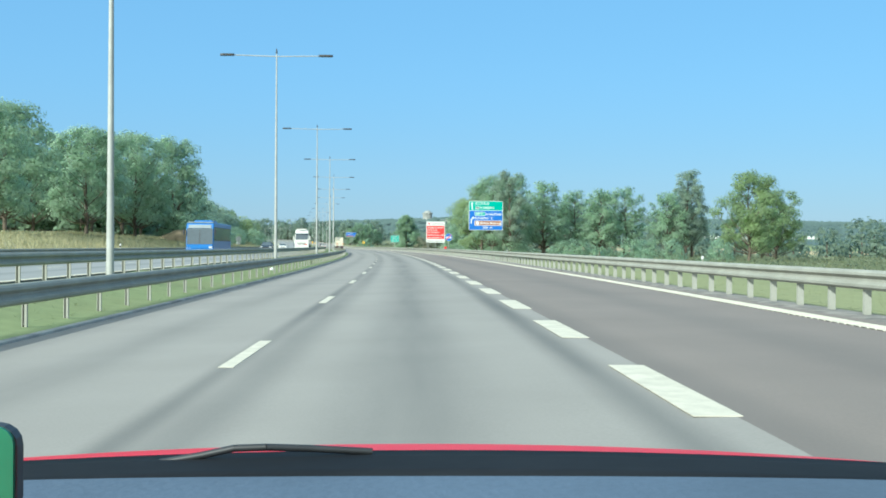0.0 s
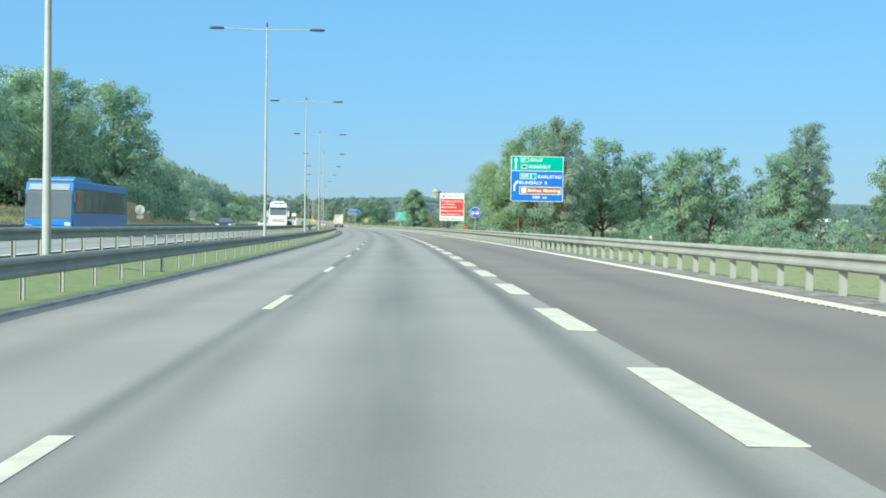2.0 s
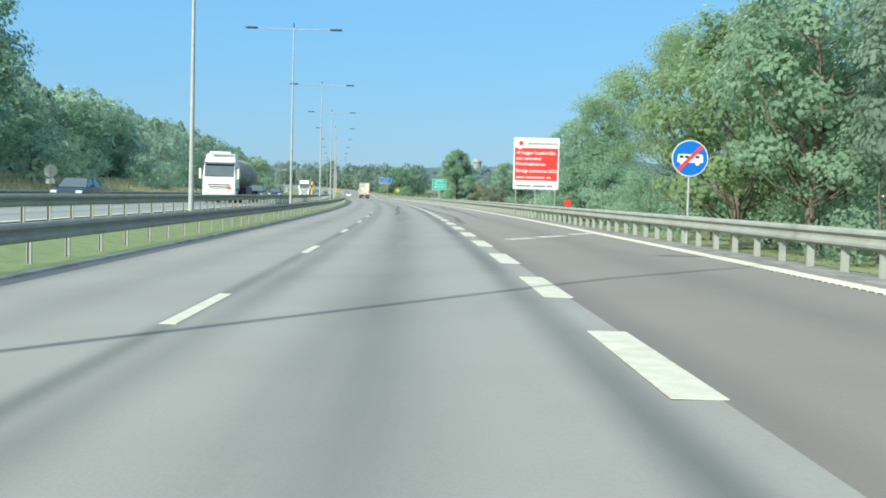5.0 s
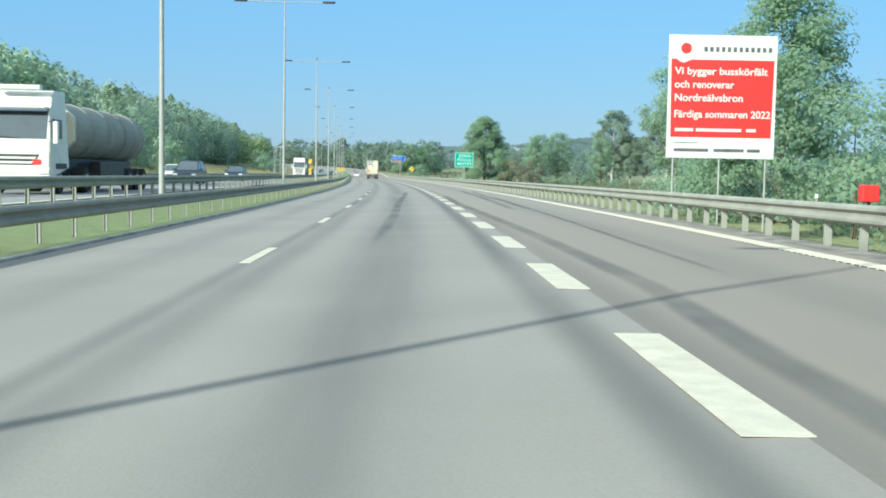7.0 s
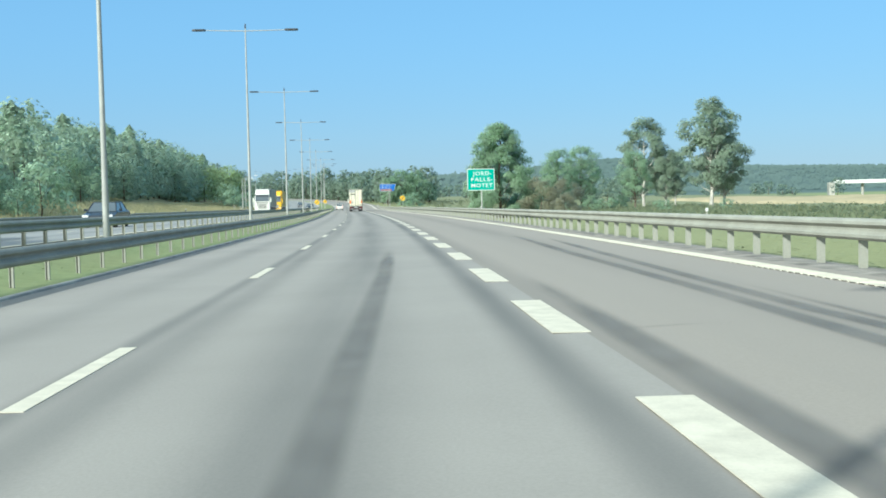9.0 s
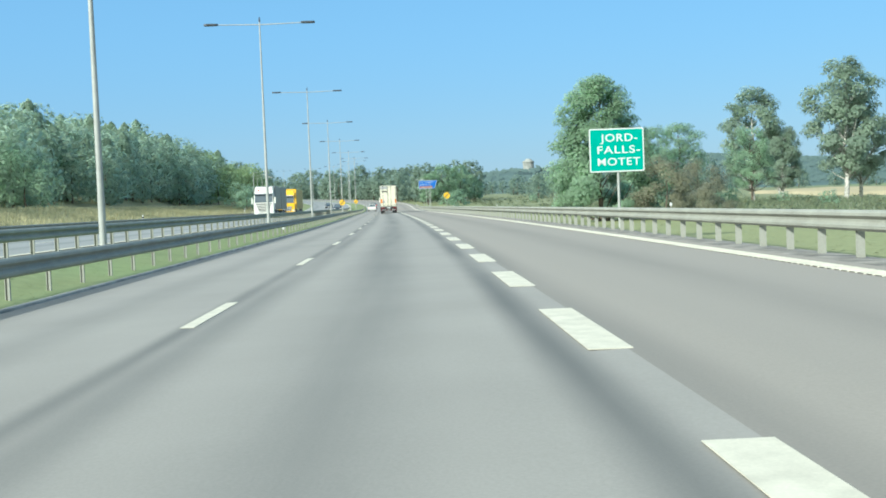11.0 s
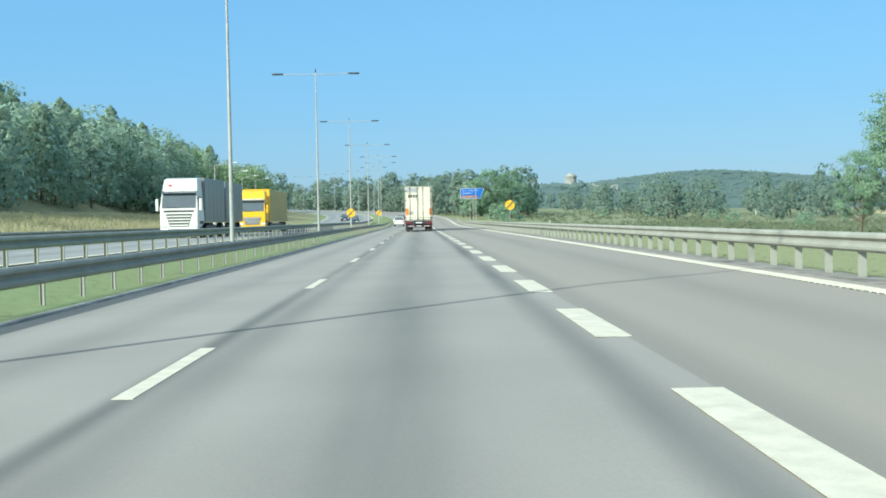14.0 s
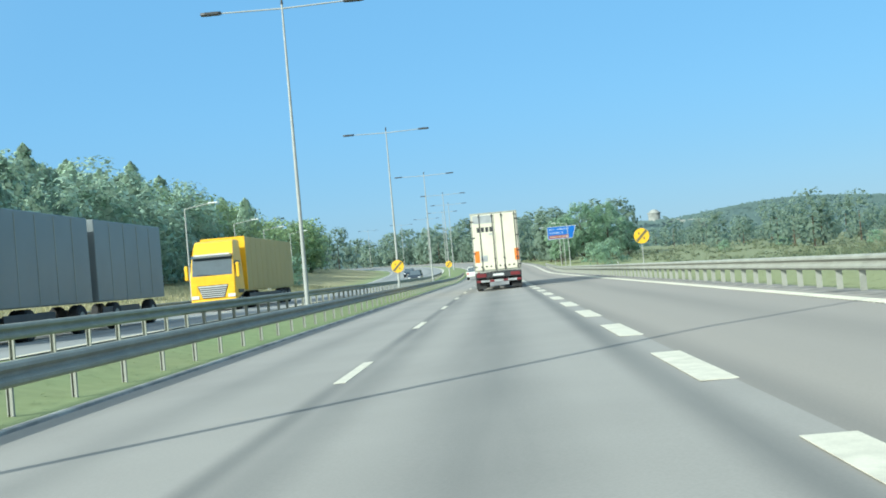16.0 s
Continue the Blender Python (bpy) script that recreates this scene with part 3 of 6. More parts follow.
for i, (x, s) in enumerate(slip_places):
    m = stand(x, s, float(relief(x, s)), 180 if x > 0 else 0)
    if i == 0:
        SLIP.matrix_world = m
    else:
        copy_thing(SLIP, m)


# ---- trees ----
def girth(kind, v):
    """Half width of a crown at the part v of its height."""
    if kind == "slim":
        return 0.3 + 0.7 * math.sin(math.pi * (0.12 + 0.8 * v))
    if kind == "bush":
        return math.sqrt(max(0.0, 1 - (0.9 * v) ** 2))
    if kind == "full":
        return 1 - 0.7 * v ** 2.2
    if kind == "broad":
        return 0.62 + 1.27 * v if v < 0.3 else 1 - 0.8 * ((v - 0.3) / 0.7) ** 1.6
    return math.sqrt(max(0.04, 1 - ((v - 0.42) / 0.62) ** 2))


def clumps(rng, kind, h, w):
    """Centres and sizes of the leaf clumps of a crown."""
    m = {"full": 110, "round": 104, "broad": 88, "slim": 50, "ragged": 66, "bush": 18}[kind]
    spread = {"bush": 0.17, "slim": 0.14, "broad": 0.07}.get(kind, 0.11)
    out = []
    for i in range(m):
        v = (i + rng.uniform(0, 1)) / m
        r = w / 2 * girth(kind, v) * rng.uniform(0.12, 1.0) ** 0.5
        if kind == "ragged":
            r *= rng.uniform(0.6, 1.12)
        a = i * 2.399 + rng.normal(0, 0.5)
        out.append((r * math.cos(a), r * math.sin(a), h * (0.05 + 0.9 * v), w * spread * rng.uniform(0.65, 1.3)))
    return np.array(out)


def crown_points(rng, kind, h, w, n, B=None):
    """Leaf places and outward ways for a crown h high over the trunk and w wide."""
    if kind == "cone":
        tier = rng.uniform(0, 1, n) ** 0.75
        r = w / 2 * (1 - tier) ** 0.62 * (0.5 + 0.5 * rng.uniform(0, 1, n) ** 0.4) * (0.88 + 0.2 * np.sin(tier * 55))
        a = rng.uniform(0, math.tau, n)
        lump = 1 + 0.25 * np.sin(a * 5 + tier * 30) + 0.15 * np.sin(a * 9 - tier * 50)
        P = np.stack([np.cos(a) * r * lump, np.sin(a) * r * lump, h * (0.08 + 0.92 * tier) - 0.12 * r], -1)
        return P, np.stack([np.cos(a), np.sin(a), np.full(n, 0.5)], -1)
    if B is None:
        B = clumps(rng, kind, h, w)
    wt = B[:, 3] ** 2
    k = rng.choice(len(B), n, p=wt / wt.sum())
    D = rng.normal(0, 1, (n, 3))
    D[:, 2] = D[:, 2] * 0.9 + 0.3
    D /= np.linalg.norm(D, axis=1, keepdims=True)
    P = B[k, :3] + D * B[k, 3:4] * (0.3 + 0.8 * rng.uniform(0, 1, (n, 1)) ** 0.7) * np.array([1.0, 1.0, 0.72])
    P[:, 2] = np.maximum(P[:, 2], 0.0)
    out = P - np.array([0, 0, 0.4 * h])
    out /= np.linalg.norm(out, axis=1, keepdims=True) + 1e-6
    return P, 0.6 * D + 0.7 * out + np.array([0, 0, 0.25])


def limbs(rng, trunk_h, h, w, r, B, every):
    """A tapered, slightly crooked trunk with limbs out to the leaf clumps."""
    bm = bmesh.new()
    pts = [Vector((0, 0, -0.5))]
    top = trunk_h + h * 0.8
    for i in range(1, 6):
        pts.append(Vector((rng.normal(0, 0.015) * top, rng.normal(0, 0.015) * top, top * i / 5)))
    rad = [r * 1.25, r, r * 0.8, r * 0.6, r * 0.38, r * 0.12]
    for a, b, ra, rb in zip(pts, pts[1:], rad, rad[1:]):
        tube(bm, a, b, ra, rb, 8, caps=False)
    for x, y, z, size in B[::every]:
        tip = Vector((x, y, z + trunk_h))
        d = math.hypot(x, y)
        zb = max(trunk_h * 0.8, tip.z - d * rng.uniform(0.6, 1.3))
        v = min(0.97, max(0.05, zb / top))
        k = min(4, int(v * 5))
        base = pts[k].lerp(pts[k + 1], v * 5 - k)
        mid = base.lerp(tip, 0.5) + Vector((rng.normal(0, 0.08) * d, rng.normal(0, 0.08) * d, -0.10 * d))
        rr = r * 0.42 * (1 - 0.65 * v)
        tube(bm, base, mid, rr, rr * 0.55, 6, caps=False)
        tube(bm, mid, tip, rr * 0.55, rr * 0.12, 5, caps=False)
        for _ in range(2):
            e = tip + Vector(rng.normal(0, 0.4, 3)) * size
            tube(bm, mid.lerp(tip, 0.6), e, rr * 0.25, rr * 0.08, 4, caps=False)
    return bm


def tree(seed, kind, height, width, trunk, leaf, bark, n, size, label, name="tree", cat="tree"):
    rng = np.random.default_rng(seed)
    ob = thing(name, label, cat)
    h = height - trunk
    B = clumps(rng, kind, h, width)
    part("trunk", limbs(rng, trunk, h, width, max(0.05, height * 0.015), B, 1 if kind in ("ragged", "slim") else 3), bark, ob, smooth=True)
    P, N = crown_points(rng, kind, h, width, n, B)
    P[:, 2] += trunk
    link_mesh("crown", quad_mesh("crown", leaves(rng, P, N, size, 0.26), leaf, N + np.array([0, 0, 0.45]) + rng.normal(0, 0.2, N.shape)), None, ob)
    return ob


def plant(proto, places):
    """Put the first at its place and copies at the others: x, s, size, turn."""
    for i, (x, s, k, turn) in enumerate(places):
        m = stand(x, s, float(relief(x, s)) - 0.05, turn) @ Matrix.Scale(k, 4)
        if i == 0:
            proto.matrix_world = m
        else:
            c = copy_thing(proto, stand(x, s, float(relief(x, s)) - 0.05, turn))
            c.scale = (k, k, k)


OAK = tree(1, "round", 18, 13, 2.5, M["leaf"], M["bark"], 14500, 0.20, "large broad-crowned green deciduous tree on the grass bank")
plant(OAK, [(-40, 106, 0.72, 0), (-43, 122, 0.82, 70), (-38, 137, 0.76, 140), (-41, 152, 0.83, 210), (-37.5, 165, 0.88, 300), (-42, 178, 0.95, 30), (-37.5, 201, 1.06, 190), (-52, 145, 0.9, 20), (-54, 170, 0.95, 120), (-42, 194, 0.75, 260)])
FAR_OAK = tree(14, "round", 18, 13, 2.0, M["leaf"], M["bark"], 4800, 0.34, "broad green deciduous tree beside the slip road")
plant(FAR_OAK, [(14, 562, 0.53, 80), (19, 565, 0.68, 200), (25, 570, 0.66, 300), (30, 574, 0.43, 30)])
ASH = tree(2, "ragged", 13, 9, 2.6, M["leaf"], M["bark"], 11500, 0.125, "green roadside tree with a ragged open crown")
plant(ASH, [(14.5, 146, 0.9, 0), (18, 153, 0.93, 90), (19.0, 220, 0.78, 330), (33.4, 383, 0.5, 200), (34.5, 378, 0.84, 60), (40, 384, 0.9, 170), (49, 381, 0.8, 280)])
GROVE = tree(13, "ragged", 13, 9, 2.2, M["leaf"], M["bark"], 4600, 0.20, "green ragged-crowned tree of the grove behind the roadside trees")
plant(GROVE, [(24, 160, 0.9, 200), (30, 166, 0.82, 40), (36, 170, 0.8, 300), (27, 178, 0.8, 160), (34, 190, 0.8, 80), (25, 192, 0.7, 220), (32, 157, 0.8, 290), (37, 162, 0.84, 20), (40, 150, 0.74, 140), (45, 159, 0.8, 240)])
POPLAR = tree(3, "slim", 13.5, 5.5, 2.0, M["leaf_grey"], M["bark"], 8000, 0.125, "slender grey-green tree with an airy crown")
plant(POPLAR, [(16.0, 141, 0.9, 0), (43.5, 152, 0.98, 120), (46, 157, 0.85, 200), (17, 158, 0.85, 40)])
LIGHT = tree(4, "ragged", 10, 7.5, 1.2, M["leaf_light"], M["bark"], 13500, 0.115, "light green young deciduous tree by the road")
plant(LIGHT, [(43.0, 126, 1.1, 0), (52, 140, 1.0, 100), (13.5, 152, 1.0, 30), (25.0, 233, 0.95, 150), (58, 160, 0.8, 220)])
BROAD = tree(11, "broad", 12.2, 16.5, 4.0, M["leaf_light"], M["bark"], 62000, 0.060, "broad light green roadside tree with limbs reaching over the guard rail")
plant(BROAD, [(17.5, 172, 1.0, 40)])
DENSE = tree(12, "full", 10.6, 8.0, 0.3, M["leaf"], M["bark"], 24000, 0.10, "dense dark green tree behind the works board")
plant(DENSE, [(16.9, 199, 1.0, 0), (26, 197, 0.5, 120)])
ROUND = tree(5, "full", 8.8, 6.7, 0.3, M["leaf"], M["bark"], 36000, 0.088, "dense fresh green roadside tree with foliage to the ground")
plant(ROUND, [(16.3, 322, 1.3, 0)])
BIRCH = tree(6, "slim", 14.5, 7.5, 2.5, M["leaf_grey"], M["bark_pale"], 11000, 0.17, "grey-green birch with pale trunk in the meadow")
plant(BIRCH, [(66, 390, 1.42, 0), (57, 403, 1.25, 120), (70, 394, 1.15, 240), (60.5, 400, 0.8, 60), (75, 440, 0.9, 160)])
DRY = tree(7, "bush", 4.6, 5.0, 0.2, M["leaf_brown"], M["bark"], 6500, 0.08, "brownish half-dry bush beside the guard rail", "bush", "bush")
plant(DRY, [(20.5, 318, 1.0, 0), (24, 322, 0.95, 90), (22, 312, 0.6, 200)])
BUSH = tree(8, "bush", 3.0, 4.2, 0.1, M["leaf"], M["bark"], 1000, 0.12, "low green bush in the rough verge", "bush", "bush")
rng_b = np.random.default_rng(21)
spots = [(float(x), float(s), float(k), float(a)) for x, s, k, a in zip(rng_b.uniform(22, 40, 34), rng_b.uniform(110, 280, 34), rng_b.uniform(0.4, 1.0, 34), rng_b.uniform(0, 360, 34))]
spots += [(float(x), float(s), float(k), float(a)) for x, s, k, a in zip(rng_b.uniform(40, 64, 14), rng_b.uniform(330, 560, 14), rng_b.uniform(0.5, 1.0, 14), rng_b.uniform(0, 360, 14))]
spots += [(float(x), float(s), float(k), float(a)) for x, s, k, a in zip(rng_b.uniform(-36, -27, 34), rng_b.uniform(100, 300, 34), rng_b.uniform(0.7, 1.7, 34), rng_b.uniform(0, 360, 34))]
spots = [p for p in spots if not (0 < p[0] < 36 and p[1] > 205) and not (p[0] < 0 and p[1] < 186)]
spots += [(17, 531, 1.3, 0), (20, 536, 1.5, 70)]
spots += [(-36, 196, 1.6, 50), (-31, 478, 1.6, 90), (-33, 486, 2.0, 20), (-29, 492, 1.4, 130)]
plant(BUSH, spots)
UNDER = tree(9, "bush", 4.2, 5.5, 0.1, M["leaf"], M["bark"], 3800, 0.08, "dense mid-green undergrowth below the trees", "bush", "bush")
plant(UNDER, [(float(x), float(s), float(k), float(a)) for x, s, k, a in zip(rng_b.uniform(14, 20, 11), np.linspace(143, 206, 11), rng_b.uniform(0.8, 1.25, 11), rng_b.uniform(0, 360, 11))]
      + [(24, 191, 1.1, 80), (-44, 372, 1.7, 40), (-48, 380, 1.9, 10), (-43, 262, 1.4, 80)])


# ---- woods ----
def woods(name, label, seed, places, leafs, leaf=None):
    """Many trees of one wood: crowns and trunks as one mass."""
    rng = np.random.default_rng(seed)
    protos = []
    for kind, h, w, n, size in leafs:
        P, N = crown_points(rng, kind, h, w, n)
        P[:, 2] += 0.03 * h
        protos.append((leaves(rng, P, N, size, 0.34), h, N + np.array([0, 0, 1.1]) + rng.normal(0, 0.1, N.shape)))
    Q, V, T = [], [], bmesh.new()
    for x, y, z in places:
        L, h, F = protos[rng.integers(len(protos))]
        k, a = rng.uniform(0.75, 1.15), rng.uniform(0, math.tau)
        c, s = math.cos(a) * k, math.sin(a) * k
        R = np.array([[c, -s, 0], [s, c, 0], [0, 0, k * rng.uniform(0.9, 1.1)]])
        Q.append(L @ R.T + np.array([x, y, z]))
        V.append(F @ R.T)
        tube(T, (x, y, z - 0.5), (x, y, z + h * 0.6 * k), 0.2, 0.08, 5, caps=False)
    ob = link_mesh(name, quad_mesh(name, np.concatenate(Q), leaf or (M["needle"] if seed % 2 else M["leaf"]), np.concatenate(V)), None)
    part("trunks", T, M["bark"], ob)["kind"] = "stuff"
    return tagged(ob, label, "woods", kind="stuff")


def wood_places(rng, n, x0, x1, s0, s1):
    x, s = rng.uniform(x0, x1, n), rng.uniform(s0, s1, n)
    return [tuple(p) for p in world_of(x, s, relief(x, s) - 0.2)]


rw = np.random.default_rng(31)
hillside = wood_places(rw, 90, -110, -60, 170, 380) + wood_places(rw, 85, -235, -105, 150, 400)
spruces = wood_places(rw, 120, -95, -54, 400, 640)
behind = wood_places(rw, 64, -180, -95, 400, 560) + wood_places(rw, 36, -150, -70, 560, 680)
woods("mixed_wood", "dense mid-green mixed wood covering the hillside", 42, hillside + behind,
      (("round", 13, 12, 620, 0.50), ("round", 15, 11, 620, 0.50), ("cone", 16, 10, 620, 0.46), ("round", 14, 10, 600, 0.48)))
woods("spruce_wood", "dark green wood of spruces and leafy trees", 41, spruces,
      (("round", 14, 11, 1150, 0.355), ("cone", 16, 11, 1150, 0.355), ("round", 15, 10, 1100, 0.345), ("cone", 14, 11, 1150, 0.355)))
woods("wood_edge", "lower bushy trees along the edge of the wood", 43, wood_places(rw, 80, -64, -46, 190, 350) + wood_places(rw, 70, -62, -46, 345, 620) + wood_places(rw, 50, -60, -46, 385, 520),
      (("round", 11, 10, 1050, 0.315), ("round", 12.5, 9.5, 1050, 0.315), ("round", 10.5, 9.5, 1000, 0.31), ("cone", 12.5, 9.5, 1050, 0.31)))
woods("leafy_wood", "green deciduous wood along the verge", 48, wood_places(rw, 60, -56, -42, 184, 300) + wood_places(rw, 30, -90, -54, 90, 190),
      (("round", 12, 10.0, 900, 0.36), ("round", 11, 9, 900, 0.35), ("round", 10, 9, 800, 0.34)))
woods("light_wood", "lighter green round trees where the wood ends", 50, wood_places(rw, 56, -62, -36, 492, 640),
      (("round", 11.5, 9.5, 800, 0.36), ("round", 10, 9, 760, 0.36), ("round", 9, 8.5, 700, 0.34)), M["leaf_light"])
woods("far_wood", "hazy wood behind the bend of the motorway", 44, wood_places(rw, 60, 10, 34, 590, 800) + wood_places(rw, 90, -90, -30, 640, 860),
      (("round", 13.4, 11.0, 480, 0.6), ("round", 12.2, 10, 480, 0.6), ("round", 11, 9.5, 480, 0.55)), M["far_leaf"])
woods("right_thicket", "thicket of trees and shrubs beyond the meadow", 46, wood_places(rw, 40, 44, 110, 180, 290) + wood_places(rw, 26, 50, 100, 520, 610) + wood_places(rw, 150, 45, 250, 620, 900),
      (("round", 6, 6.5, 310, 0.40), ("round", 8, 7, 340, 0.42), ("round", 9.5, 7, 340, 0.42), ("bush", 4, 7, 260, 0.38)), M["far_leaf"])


def scrub(n, seed):
    """Low rough shrubs and weeds over the open ground beyond the verge."""
    rng = np.random.default_rng(seed)
    x, s = 26.0 + 62 * rng.uniform(0, 1, n) ** 1.4, rng.uniform(60, 640, n)
    h = 0.35 + 0.9 * rng.uniform(0, 1, n) ** 2
    C = world_of(x, s, relief(x, s))
    k = np.repeat(np.arange(n), 22)
    D = rng.normal(0, 1, (len(k), 3))
    D[:, 2] = np.abs(D[:, 2])
    D /= np.linalg.norm(D, axis=1, keepdims=True)
    P = C[k] + D * h[k, None] * np.array([1.3, 1.3, 1.0]) * rng.uniform(0.5, 1.0, (len(k), 1))
    Q = leaves(rng, P, D + np.array([0, 0, 0.4]), 0.16, 0.4)
    return tagged(link_mesh("scrub", quad_mesh("scrub", Q, M["scrub"], D + np.array([0, 0, 0.8])), None), "low olive-green scrub and weeds beyond the verge", "scrub", kind="stuff")


scrub(2000, 71)


# ---- woods on the far hills ----
def hill_woods(n, seed):
    rng = np.random.default_rng(seed)
    x, y = rng.uniform(-600, 1900, n), rng.uniform(1500, 3000, n)
    z = country(x, y)
    k = z > 14
    x, y, z = x[k], y[k], z[k]
    P = np.repeat(np.stack([x, y, z], -1), 5, 0)
    off = rng.normal(0, 1, P.shape) * np.array([5, 5, 1.6])
    off[:, 2] = np.abs(off[:, 2])
    N = 0.2 * off / (np.linalg.norm(off, axis=1, keepdims=True) + 1e-6) + np.array([0, -1.0, 0.6])
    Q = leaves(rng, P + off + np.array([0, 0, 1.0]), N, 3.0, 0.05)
    return tagged(link_mesh("hill_woods", quad_mesh("hill_woods", Q, M["hill_leaf"], np.array([0, -0.3, 1.0]) + 0.15 * N), None), "distant woods covering the hills, haze in their blue-green colour", "woods", kind="stuff")


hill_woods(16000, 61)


# ---- writing and signs ----
def letters(text, size, mat, parent, m, align="LEFT", width=None, spacing=1.0, bold=0.0):
    """Flat raised lettering in the built-in font, its face to -y."""
    cu = bpy.data.curves.new("lettering", "FONT")
    cu.body, cu.size, cu.align_x, cu.align_y = text, size, align, "CENTER"
    cu.extrude, cu.space_character, cu.offset = 0.002, spacing, bold
    tmp = bpy.data.objects.new("tmp", cu)
    scene.collection.objects.link(tmp)
    bpy.context.view_layer.update()
    me = bpy.data.meshes.new_from_object(tmp)
    bpy.data.objects.remove(tmp)
    if width:
        w = max(v.co.x for v in me.vertices) - min(v.co.x for v in me.vertices)
        me.transform(Matrix.Diagonal((width / w, 1, 1, 1)))
    me.materials.clear()
    ob = link_mesh("lettering", me, mat, parent)
    ob.matrix_local = m @ Matrix.Rotation(math.pi / 2, 4, "X")
    return ob


def rounded(w, h, r, n=4):
    """An outline of a rounded plate about its middle."""
    pts = []
    for cx, cz, a0 in ((w / 2 - r, h / 2 - r, 0), (-w / 2 + r, h / 2 - r, 90), (-w / 2 + r, -h / 2 + r, 180), (w / 2 - r, -h / 2 + r, 270)):
        for k in range(n + 1):
            a = radians(a0 + 90 * k / n)
            pts.append((cx + r * math.cos(a), cz + r * math.sin(a)))
    return pts


def plate(name, w, h, cx, cz, y0, y1, mat, parent, r=0.06, label=""):
    return part(name, extrude_outline(bmesh.new(), [(cx + a, cz + b) for a, b in rounded(w, h, r)], 1, y0, y1), mat, parent, label)


def bar(cx, cz, w, h, mat, parent, y=-0.012):
    """A plain bar in place of a line of print."""
    return part("print_bar", boxed(cx - w / 2, cx + w / 2, y, y + 0.004, cz - h / 2, cz + h / 2), mat, parent)


def T(x, z, y=-0.012):
    return Matrix.Translation((x, y, z))


def arrow(parent, x, z, h, lean, mat):
    """An upward arrow; lean bends its head to the right."""
    bm = bmesh.new()
    w = h * 0.07
    if lean:
        o = [(x - w, z - h / 2), (x + w, z - h / 2), (x + w, z), (x + h * 0.22 + w, z + h * 0.25), (x + h * 0.22 - w, z + h * 0.32), (x - w, z + h * 0.06)]
        extrude_outline(bm, o, 1, -0.014, -0.008)
        extrude_outline(bm, [(x + h * 0.06, z + h * 0.36), (x + h * 0.36, z + h * 0.45), (x + h * 0.34, z + h * 0.13)], 1, -0.014, -0.008)
    else:
        extrude_outline(bm, [(x - w, z - h / 2), (x + w, z - h / 2), (x + w, z + h * 0.3), (x - w, z + h * 0.3)], 1, -0.014, -0.008)
        extrude_outline(bm, [(x - h * 0.2, z + h * 0.22), (x, z + h * 0.5), (x + h * 0.2, z + h * 0.22), (x, z + h * 0.32)], 1, -0.016, -0.007)
    return part("arrow", bm, mat, parent)


def lattice_leg(parent, x, y, top):
    """A sign leg of two thin bars with zigzag lacing."""
    bm = bmesh.new()
    for dx in (-0.12, 0.12):
        tube(bm, (x + dx, y, -1.6), (x + dx, y, top), 0.03, 0.03, 8)
    z, k = -0.4, 1
    while z < top - 0.3:
        tube(bm, (x - 0.12 * k, y, z), (x + 0.12 * k, y, z + 0.3), 0.01, 0.01, 5)
        z, k = z + 0.3, -k
    return part("leg", bm, M["pole"], parent)


